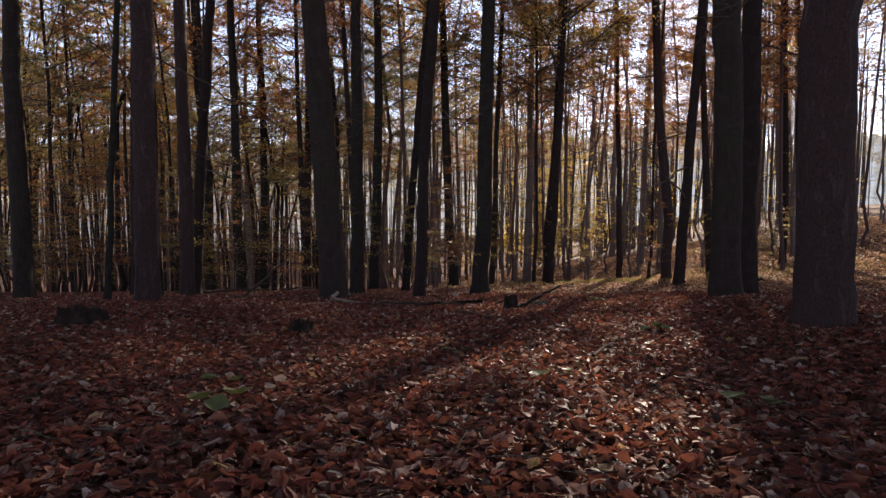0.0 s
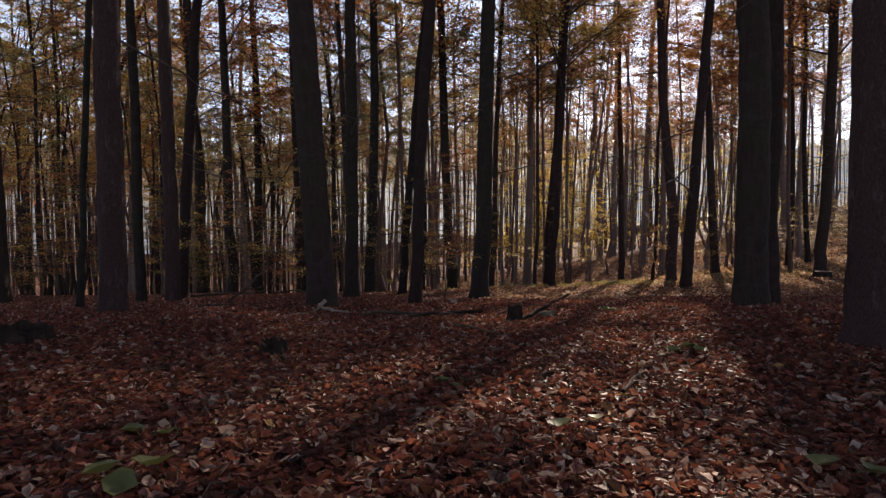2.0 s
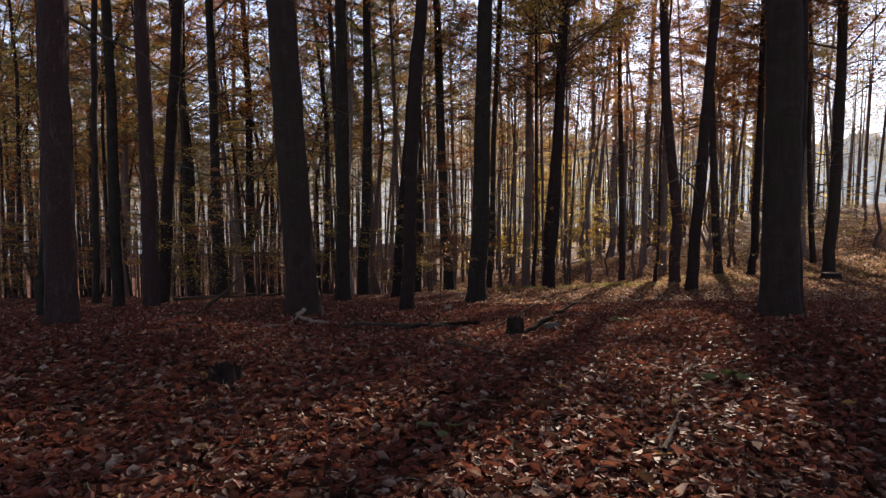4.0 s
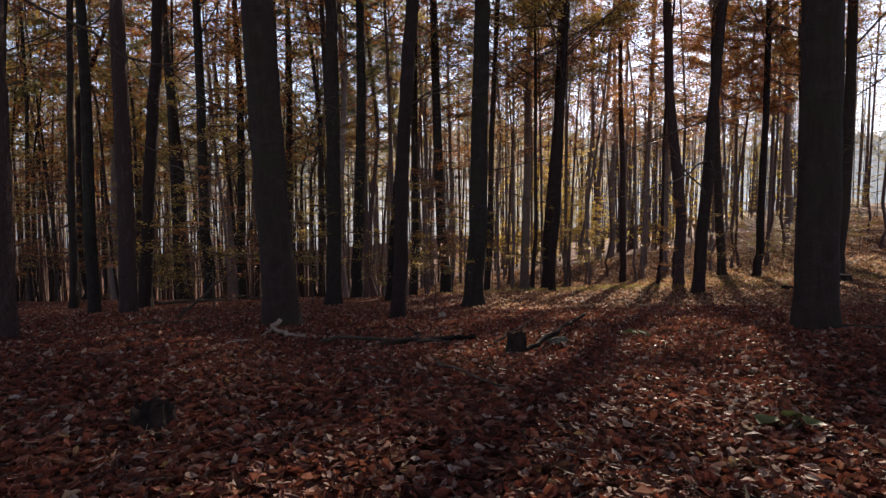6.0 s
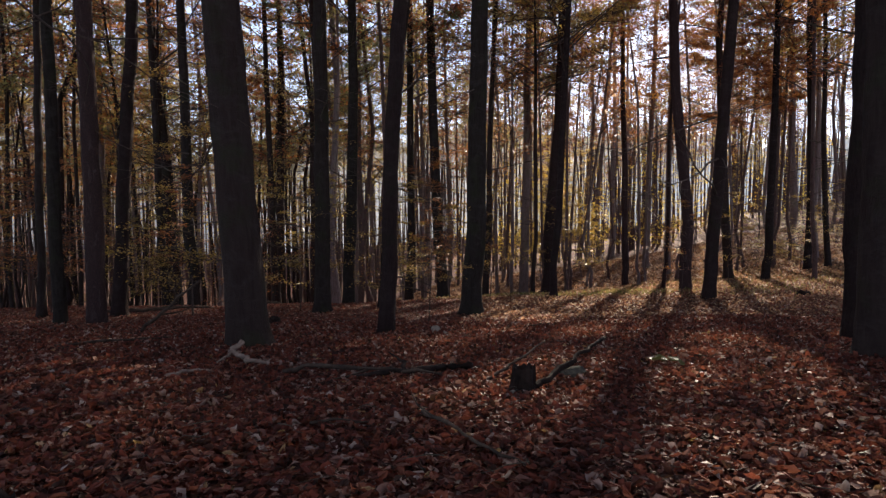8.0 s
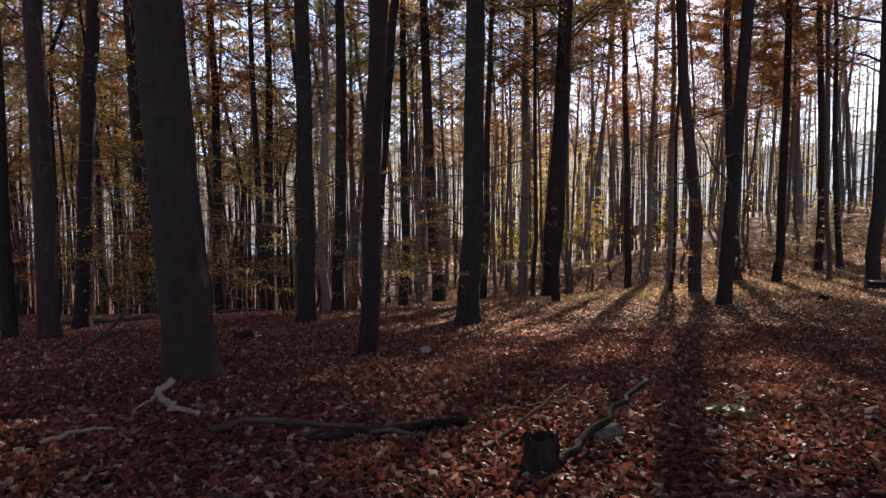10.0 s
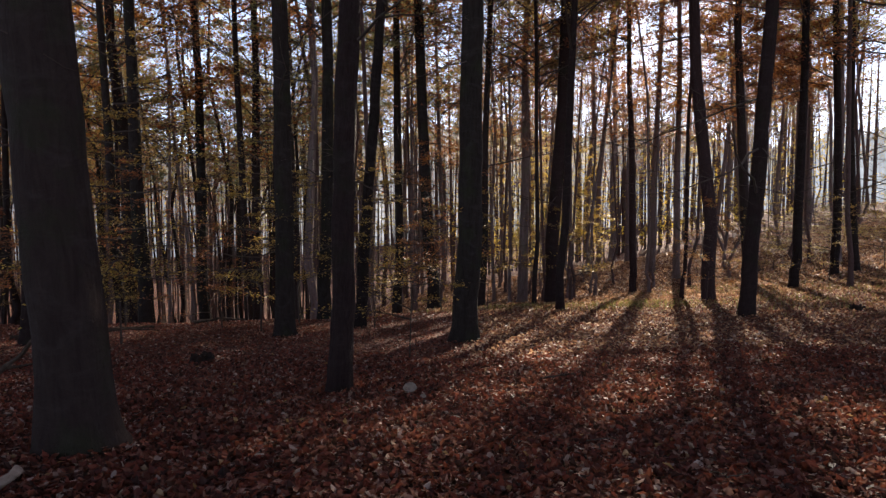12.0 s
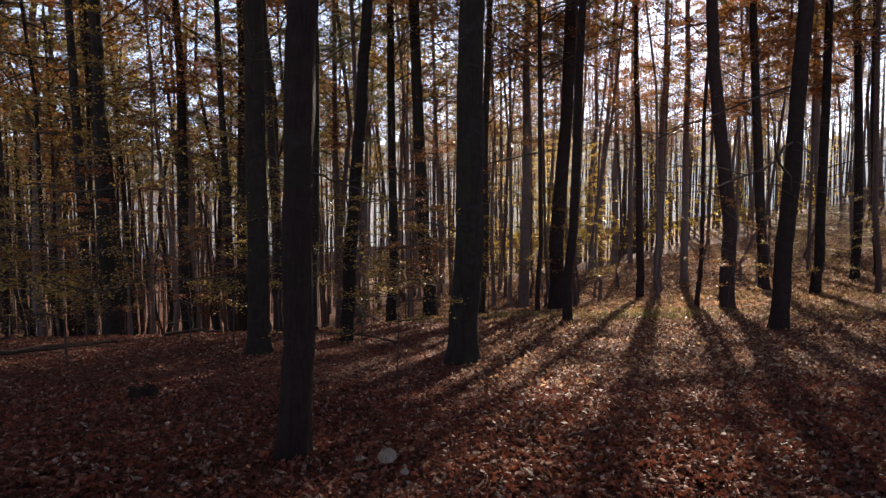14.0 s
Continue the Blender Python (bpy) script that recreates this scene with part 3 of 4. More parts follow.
tree(4.20, 24.08, 0.24, 0.043, "oak", wide=0.85)
tree(-3.56, 24.35, 0.23, -0.024, "beech")
tree(-8.05, 24.51, 0.38, -0.017, "beech")
tree(-2.77, 24.57, 0.39, 0.029, "beech")
tree(9.45, 25.90, 0.43, -0.045, "pine", lean_y=0.07)
tree(9.19, 27.44, 0.14, 0.027, "oak", crown=LIGHT[1], wide=0.4)
tree(-10.43, 27.83, 0.33, -0.030, "beech")
tree(14.01, 28.94, 0.33, 0.024, "oak")
tree(4.45, 30.07, 0.18, 0.008, "beech")
tree(2.41, 30.51, 0.30, 0.029, "beech")
tree(-7.03, 31.39, 0.32, -0.022, "beech")
tree(-12.27, 32.47, 0.56, -0.013, "beech")
tree(14.16, 32.47, 0.42, -0.069, "beech", wide=0.5)
tree(-1.05, 32.67, 0.42, 0.012, "beech")
tree(18.17, 32.88, 0.35, -0.016, "oak")
tree(19.28, 33.05, 0.27, -0.059, "beech")
tree(-10.00, 34.46, 0.48, 0.007, "beech")
tree(-7.84, 35.31, 0.48, 0.016, "beech")
tree(5.30, 31.00, 0.54, 0.054, "oak")
tree(10.67, 37.14, 0.36, -0.023, "pine", crown=SHELTER[1])
tree(21.23, 37.24, 0.35, -0.011, "beech")
tree(-18.50, 38.05, 0.50, 0.018, "beech")
tree(-12.06, 38.30, 0.25, -0.041, "beech")
tree(-13.16, 38.41, 0.20, 0.013, "beech")
tree(4.69, 39.35, 0.21, 0.000, "beech")
tree(5.37, 39.38, 0.53, 0.020, "beech")
tree(4.04, 41.39, 0.22, 0.000, "beech")
tree(0.54, 30.20, 0.48, -0.051, "beech")
tree(14.76, 41.81, 0.41, -0.006, "beech", crown=SHELTER[1], wide=0.8)
tree(15.05, 46.64, 0.45, 0.016, "beech", crown=HIGH[1], wide=0.5)
tree(25.75, 47.36, 0.55, -0.030, "beech", crown=HIGH[1], wide=0.5)
tree(-19.29, 48.59, 0.33, 0.003, "beech")
tree(-15.95, 51.30, 0.60, -0.032, "beech")
tree(-25.75, 51.69, 0.65, 0.031, "beech")
tree(-23.80, 52.83, 0.36, 0.010, "beech")
tree(12.83, 54.34, 0.44, 0.000, "beech", crown=HIGH[1], wide=0.5)
tree(17.30, 58.88, 0.39, 0.000, "beech", crown=HIGH[1], wide=0.5)
tree(15.82, 62.39, 0.52, 0.000, "beech", crown=HIGH[1], wide=0.5)
tree(18.66, 67.94, 0.69, 0.000, "beech", crown=HIGH[1], wide=0.5)
tree(-26.81, 82.55, 0.73, 0.000, "beech")
tree(14.60, 24.40, 0.42, 0.020, "beech")

# ---- woods further off: places drawn at random between the trees above ----
placed = [(o.matrix_world.translation.x, o.matrix_world.translation.y) for o in scene.objects if o.get("category") == "tree"]
r = random.Random(5)


def free(x, y, gap):
    return all((x - a) ** 2 + (y - b) ** 2 > gap * gap for a, b in placed)


STEMS = {}


def forest_tree(x, y, dia, crown, kind, size=1.0):
    """A tree of the wood behind, from a few shared stems."""
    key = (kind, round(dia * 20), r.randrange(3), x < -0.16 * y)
    # dark bark on the left, bark with painted haze elsewhere
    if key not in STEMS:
        STEMS[key] = trunk_mesh(900 + len(STEMS), dia / 2, 24.0, 9, 12, ({"beech": BEECH, "oak": OAK} if key[3] else {"beech": HAZED_GREY_BEECH, "oak": HAZED_BROWN_BARK})[kind], 0.4, 0.42)
    if (y > 62 and -11 < lane(x, y) < 24 or y > 44 and 4 < lane(x, y) < 22) and size > 0.6 and crown not in GLADE + SHELTER + POLE:
        crown = BARE[len(placed) % 3]  # half bare towards the sun, to let it onto the bank
    root = new("beech_tree" if kind == "beech" else "oak_tree")
    root.matrix_world = pose(x, y, at_ground(x, y), r.gauss(0, 2.0), r.gauss(0, 2.0), r.uniform(0, 360)) @ Matrix.Scale(size, 4)
    part("trunk", STEMS[key], root)
    tagged(part("branchwork", crown[0], root), kind="stuff")
    tagged(part("crown", crown[1], root), kind="stuff")
    tagged(root, "slender forest tree with thinning copper autumn leaves" if crown not in GOLD + GLADE else "slender young beech with bright yellow leaves",
           "tree", "forest trees")
    placed.append((x, y))


def lane(x, y):
    """How far a place lies to the right of the lane, a gap kept among the added trees to let the low sun come in."""
    return (x - 0.8) * math.cos(az) - (y - 5.6) * math.sin(az)


n = 0
while n < 150:
    y = r.uniform(27, 82)
    s = r.uniform(-0.80, 0.64) if n < 130 else r.uniform(-0.8, -0.1)
    if r.random() > (1.0 if s < 0.02 else 0.35):
        continue
    if s > 0.06 and y < 76 and r.random() < 0.85:
        continue
    x = s * y
    if not free(x, y, 1.8) or (-3.6 < lane(x, y) < 4.0):
        continue
    dia = r.choice((0.15, 0.18, 0.22, 0.28, 0.36))
    gold = s > 0.03 and y > 45 and r.random() < 0.2
    forest_tree(x, y, dia, r.choice(GOLD) if gold else r.choice(HIGH) if s > 0.12 else r.choice(FAR) if y > 50 else r.choice(LOW + BROWN + BROWN + TALL[:2] + PINETOP + PINETOP), r.choice(("beech", "oak")))
    n += 1
# broad-crowned trees added beside the lane to shade the floor before them
n = 0
while n < 5:
    y = r.uniform(31, 41)
    x = 0.8 + (y - 5.6) * math.tan(az) + (r.uniform(-8.0, -3.2) if n < 4 else r.uniform(4.0, 5.0))
    if not free(x, y, 1.7):
        continue
    forest_tree(x, y, r.choice((0.14, 0.18)), r.choice(LIGHT), r.choice(("beech", "oak")), r.uniform(0.85, 1.0))
    n += 1
# high-crowned trees ahead, with open sunny ground under them
n = 0
while n < 20:
    y = r.uniform(76, 100)
    x = r.uniform(0.04, 0.6) * y
    if not free(x, y, 1.9):
        continue
    forest_tree(x, y, r.choice((0.14, 0.18, 0.22)), r.choice(HIGH), r.choice(("beech", "oak")))
    n += 1
# trees added along the right side of the lane to keep sun off the floor
n = 0
while n < 4:
    y = r.uniform(27, 62)
    x = 0.8 + (y - 5.6) * math.tan(az) + r.uniform(4.0, 7.5)
    if not free(x, y, 1.8):
        continue
    forest_tree(x, y, r.choice((0.18, 0.22, 0.28)), r.choice(HIGH + TALL), r.choice(("beech", "oak")))
    n += 1
# lower trees within the lane, under the sun's rays
n = 0
while n < 14:
    y = r.uniform(66, 90)
    x = 0.8 + (y - 5.6) * math.tan(az) + r.uniform(-4.5, 5.0)
    if not free(x, y, 1.6):
        continue
    size = min(1.0, (0.37 * math.hypot(x, y - 5.6) - at_ground(x, y)) / 25.0) * r.uniform(0.85, 1.0)
    forest_tree(x, y, r.choice((0.14, 0.18, 0.22)), r.choice(HIGH + BROWN[:1]), r.choice(("beech", "oak")), size)
    n += 1
# slender trees straight ahead, past the brow
n = 0
while n < 36:
    y = r.uniform(42, 92)
    x = r.uniform(-0.32, 0.16) * y
    if not free(x, y, 1.7):
        continue
    forest_tree(x, y, r.choice((0.14, 0.18, 0.22)), r.choice(FAR), r.choice(("beech", "oak")))
    n += 1
# the far edge of the clearing
n = 0
while n < 36:
    y = r.uniform(74, 108)
    x = r.uniform(0.05, 0.64) * y
    if not free(x, y, 2.2):
        continue
    forest_tree(x, y, r.choice((0.14, 0.18, 0.22)), r.choice(FAR[:2] + HIGH), r.choice(("beech", "oak")), r.uniform(1.0, 1.25))
    n += 1
# a few young golden ones among them
n = 0
while n < 9:
    y = r.uniform(44, 75)
    x = r.uniform(0.08, 0.5) * y
    if not free(x, y, 1.6):
        continue
    forest_tree(x, y, 0.15, r.choice(GOLD), "beech", r.uniform(0.3, 0.55))
    n += 1
for x, y, size in ((8.9, 50.5, 0.95), (10.4, 55.5, 1.0), (7.6, 46.5, 0.8), (12.4, 60.5, 0.9), (13.0, 50.5, 0.55)):
    forest_tree(x, y, 0.15, r.choice(GLADE), "beech", size)
# the wood to the right: trees mostly out of view, added to shade the walk
n = 0
while n < 20:
    y = r.uniform(14, 52)
    x = r.uniform(0.56, 1.05) * y + 3
    if not free(x, y, 2.6) or lane(x, y) < 5.0:
        continue
    forest_tree(x, y, r.choice((0.28, 0.36, 0.45)), r.choice(THIN), "beech")
    n += 1
# the edge of the wood further right
n = 0
while n < 10:
    y = r.uniform(34, 66)
    x = r.uniform(0.58, 0.76) * y
    if not free(x, y, 1.8) or lane(x, y) < 4.5:
        continue
    forest_tree(x, y, r.choice((0.18, 0.22, 0.28)), r.choice(LOW + FAR[:2]), r.choice(("beech", "oak")))
    n += 1
# unseen trees added behind and beside the walk to dim the light from there
n = 0
while n < 26:
    x, y = r.uniform(-22, 24), r.uniform(-26, 8)
    if (abs(x) < 5.5 + 0.9 * max(y + 2.5, 0) and y > -4) or not free(x, y, 3.0):
        continue
    forest_tree(x, y, r.choice((0.28, 0.36, 0.45)), r.choice(THIN), "beech")
    n += 1

# trees added round the lane, their crowns placed above it to shade the floor
state = r.getstate()
for i, (x, y) in enumerate(((10.6, 34.6), (13.4, 36.8), (15.9, 36.2), (17.4, 38.3), (12.6, 39.5), (18.2, 36.0))):
    forest_tree(x, y, (0.14, 0.18)[i % 2], SHELTER[i % 2] if x < 12.5 else SCREEN[x > 15], ("beech", "oak")[i % 2], 0.95)
n = 0
while n < 28:
    y = r.uniform(38, 76)
    x = r.uniform(-0.82, -0.40) * y
    if free(x, y, 1.7):
        forest_tree(x, y, r.choice((0.14, 0.18, 0.22)), r.choice(FAR), r.choice(("beech", "oak")))
        n += 1
for x, y in ((7.7, 38.6), (9.4, 40.6), (7.3, 42.4), (11.4, 43.0)):
    forest_tree(x, y, 0.16, SHELTER[int(x * 3) % 2], ("beech", "oak")[int(y) % 2], 0.97)
# further trees added to keep sun off the right of the floor
for x, y, crown in ((19.1, 45.0, SHELTER[0]), (20.8, 48.5, SHELTER[0]), (16.3, 38.6, POLE[0]), (18.2, 43.2, POLE[1])):
    forest_tree(x, y, 0.20, crown, "beech", 0.95)
# the dense left side
n = 0
while n < 12:
    y = r.uniform(25, 44)
    x = r.uniform(-0.80, -0.36) * y
    if free(x, y, 1.5):
        forest_tree(x, y, r.choice((0.14, 0.18, 0.22)), r.choice(BROWN + LOW + TALL[:1]), r.choice(("beech", "oak")), r.uniform(0.8, 1.0))
        n += 1
for x, y, size in ((7.3, 44.5, 0.52), (9.0, 43.6, 0.56), (10.4, 46.2, 0.52), (6.2, 47.0, 0.42)):
    forest_tree(x, y, 0.15, GOLD[int(y) % 2], "beech", size)
# young growth and thin trees along the crest of the bank
n = 0
while n < 22:
    y = r.uniform(50, 92)
    x = r.uniform(0.46, 0.74) * y
    if free(x, y, 1.5):
        forest_tree(x, y, r.choice((0.10, 0.14, 0.18)), r.choice(GOLD + BROWN + FAR[:1]), r.choice(("beech", "oak")), r.uniform(0.3, 0.85))
        n += 1
r.setstate(state)


def far_woods():
    """The wood at the limit of sight: stems and foliage, too many to tell apart."""
    rng = np.random.default_rng(77)
    tubes = Tubes()
    m = 1500
    yy = 62 + 158 * rng.random(m) ** 1.3
    ss = rng.uniform(-0.85, 0.75, m) - 0.25 * rng.random(m)
    yy = np.where(ss > 0, np.maximum(yy, 84), yy)
    few = (ss < 0) | (rng.random(m) < 0.85)
    yy, ss = yy[few], ss[few]
    for x, y in zip(ss * yy, yy):
        z = at_ground(x, y)
        h = rng.uniform(15, 24)
        lean = rng.standard_normal(2) * 0.02
        t = np.linspace(0, 1, 4)
        rr = rng.uniform(0.07, 0.20)
        tubes.add(np.column_stack([x + lean[0] * h * t, y + lean[1] * h * t, z - 0.3 + h * t]), rr * (1 - 0.7 * t), 5)
    ob = new("far_woods", tubes.mesh("far_stems", HAZED_BROWN_BARK))
    tagged(ob, "far stems of the wood, thin and close together", "woods", kind="stuff")
    k = 300000
    yy = 72 + 150 * rng.random(k) ** 1.4
    ss = rng.uniform(-0.85, 0.75, k)
    x = ss * yy
    clump = np.sin(x * 0.7 + np.sin(yy * 0.6) * 2) * np.sin(yy * 0.7 + 1.3 * np.sin(x * 0.4))
    zz = ground(x, yy) + np.where(ss > -0.3, 10.0, 9.0) + np.where(ss > 0.04, 22.0, 21.0) * rng.random(k) ** 0.8
    keep = (clump + 0.6 * np.sin(zz * 0.9 + x) + rng.standard_normal(k) * 0.4) > np.where(ss > 0.04, np.where(yy > 95, -0.1, 0.95), 0.42)
    keep &= (ss < 0.04) | (zz < 0.33 * (yy - 36))  # open towards the low sun
    x, yy, zz = x[keep], yy[keep], zz[keep]
    k = len(x)
    up = unit(rng.standard_normal((k, 3)) + np.array([0, 0, 0.8]))
    hue = np.sin(x * 0.21 + 1.0) + np.sin(yy * 0.17 + x * 0.1) + rng.standard_normal(k) * 0.7
    for material, pick in ((COPPER, hue > 0.6), (BRONZE, (hue <= 0.6) & (hue > -0.9)), (NEEDLE, hue <= -0.9)):
        c = int(pick.sum())
        me = leaves("far_leaves", np.column_stack([x, yy, zz])[pick], rng.standard_normal((c, 3)), up[pick], rng.uniform(0.2, 0.5, c), rng.uniform(0.2, 0.5, c),
                    rng.uniform(0, 2, c), LEAF_CHIP, material)
        tagged(new("far_woods", me), "far copper and brown foliage of the wood", "woods", kind="stuff")
    k = 16000
    yy = rng.uniform(64, 105, k)
    ss = rng.uniform(0.03, 0.62, k)
    x = ss * yy
    zz = ground(x, yy) + 0.5 + 10.0 * rng.random(k)
    keep = (np.sin(x * 0.8 + 2 * np.sin(yy * 0.3)) + 0.7 * np.sin(zz * 0.8 + x * 0.4) + rng.standard_normal(k) * 0.4) > 0.1
    x, yy, zz = x[keep], yy[keep], zz[keep]
    k = len(x)
    up = unit(rng.standard_normal((k, 3)) + np.array([0, 0, 0.8]))
    me = leaves("far_yellow", np.column_stack([x, yy, zz]), rng.standard_normal((k, 3)), up, rng.uniform(0.2, 0.4, k), rng.uniform(0.2, 0.4, k),
                rng.uniform(0, 2, k), LEAF_CHIP, YELLOW)
    tagged(new("far_woods", me), "far yellow undergrowth glowing in the sun", "woods", kind="stuff")


far_woods()


def far_hill():
    """The opposite side of the valley: a backdrop of a wooded ridge, its haze painted and glowing, with a ragged line
    of tree tops.
    """
    k = Mat("painted_hazy_woods")
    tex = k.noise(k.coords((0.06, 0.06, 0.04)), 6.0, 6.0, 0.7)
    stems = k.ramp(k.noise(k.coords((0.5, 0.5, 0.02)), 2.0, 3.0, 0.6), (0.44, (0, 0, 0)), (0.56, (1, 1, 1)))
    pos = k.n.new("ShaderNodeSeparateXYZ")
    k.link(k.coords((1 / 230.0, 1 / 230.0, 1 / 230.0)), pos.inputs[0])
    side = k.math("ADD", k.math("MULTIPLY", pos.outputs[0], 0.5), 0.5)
    # haze painted as emission colour, paler ahead and on the sun's side
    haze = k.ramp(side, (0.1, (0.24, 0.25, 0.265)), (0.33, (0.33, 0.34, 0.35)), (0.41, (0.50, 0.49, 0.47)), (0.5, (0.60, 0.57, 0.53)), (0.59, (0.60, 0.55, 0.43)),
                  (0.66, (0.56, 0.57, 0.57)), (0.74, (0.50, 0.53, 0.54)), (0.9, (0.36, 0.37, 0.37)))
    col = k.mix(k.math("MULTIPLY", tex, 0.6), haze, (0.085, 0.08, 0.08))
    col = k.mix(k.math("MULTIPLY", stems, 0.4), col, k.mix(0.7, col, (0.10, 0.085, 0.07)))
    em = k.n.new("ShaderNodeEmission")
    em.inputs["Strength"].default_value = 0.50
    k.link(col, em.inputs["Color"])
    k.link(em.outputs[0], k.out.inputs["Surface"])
    rng = np.random.default_rng(3)
    m = 900
    ang = np.linspace(-1.2, 1.2, m)
    rad = 230.0
    top = 24 + 5 * np.sin(ang * 5 + 1) + 2.5 * np.sin(ang * 23) + rng.random(m) * 3.0
    base = np.column_stack([rad * np.sin(ang), rad * np.cos(ang), np.full(m, -25.0)])
    v = np.concatenate([base, base * [1, 1, 0] + np.column_stack([np.zeros((m, 2)), top])])
    i = np.arange(m - 1)
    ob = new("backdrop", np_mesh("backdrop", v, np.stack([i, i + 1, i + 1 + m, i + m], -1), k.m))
    tagged(ob, "glowing backdrop of a hazy wooded ridge across the valley", "distance", kind="structure")


far_hill()


# ---- young beeches and saplings under the trees ----
def sapling(x, y, size, variant, label, sprays=SPRAY):
    root = new("beech_sapling")
    root.matrix_world = pose(x, y, at_ground(x, y), r.gauss(0, 2), r.gauss(0, 2), r.uniform(0, 360))
    me = trunk_mesh(1500 + int(x * 10) + int(y * 7), 0.018 * size, 5.0 * size, 6, 8, TWIG, 0.2)
    part("stem", me, root)
    for nm, data in (("branchwork", sprays[variant][0]), ("crown", sprays[variant][1])):
        ob = tagged(part(nm, data, root), kind="stuff")
        ob.matrix_basis = Matrix.Scale(size, 4)
    return tagged(root, label, "sapling", "young beeches under the trees")


RUSTY = "thin beech sapling holding sprays of rusty leaves"
GOLDEN = "thin beech sapling holding sprays of yellow leaves"
sapling(0.10, 15.6, 0.62, 1, GOLDEN)
sapling(-0.9, 20.5, 0.8, 3, GOLDEN)
sapling(-3.1, 22.6, 0.9, 1, GOLDEN)
sapling(-4.6, 21.0, 0.8, 0, RUSTY)
sapling(-5.4, 25.8, 1.0, 3, GOLDEN)
sapling(-7.6, 22.4, 1.0, 2, RUSTY)
sapling(-9.8, 19.5, 0.9, 0, RUSTY)
sapling(-11.6, 17.2, 0.9, 3, GOLDEN)
sapling(-13.0, 24.5, 1.1, 2, RUSTY)
sapling(-16.5, 27.0, 1.2, 0, RUSTY)
sapling(2.3, 26.5, 0.9, 3, GOLDEN)
sapling(6.1, 31.0, 1.0, 1, GOLDEN)
sapling(8.6, 24.2, 0.7, 0, RUSTY)
sapling(11.8, 27.5, 0.8, 1, GOLDEN)
sapling(16.4, 30.5, 0.8, 3, GOLDEN)
sapling(20.5, 33.0, 0.9, 1, GOLDEN)
sapling(24.0, 37.0, 1.0, 3, GOLDEN)
sapling(18.6, 38.5, 0.9, 1, GOLDEN)
sapling(6.3, 38.0, 1.3, 1, GOLDEN)
sapling(7.4, 43.0, 1.4, 3, GOLDEN)
young = random.Random(61)
n = 0
while n < 16:
    y = young.uniform(18, 42)
    x = young.uniform(-0.68, 0.06) * y
    if not free(x, y, 1.1):
        continue
    i = young.choice((0, 0, 1, 2))
    sapling(x, y, young.uniform(0.7, 1.35), i, RUSTY if i == 1 else GOLDEN, FINE_SPRAY)
    n += 1


def shrub(x, y, size, variant):
    """A low bushy growth of leafy shoots from one root."""
    root = new("shrub")
    root.matrix_world = pose(x, y, at_ground(x, y), 0, 0, r.uniform(0, 360)) @ Matrix.Scale(size, 4)
    for nm, data in (("branchwork", SPRAY[variant][0]), ("crown", SPRAY[variant][1])):
        ob = tagged(part(nm, data, root), kind="stuff")
        ob.matrix_basis = Matrix.Diagonal((1.3, 1.3, 0.5, 1)) @ Matrix.Translation((0, 0, -0.8))
    return tagged(root, "low yellowing shrub on the sunny slope", "shrub", "shrubs on the slope")


n = 0
while n < 26:
    y = r.uniform(38, 70)
    x = r.uniform(0.36, 0.66) * y
    if not free(x, y, 1.3) or lane(x, y) < 5:
        continue
    shrub(x, y, r.uniform(0.7, 1.4), r.choice((1, 3, 3, 0)))
    n += 1


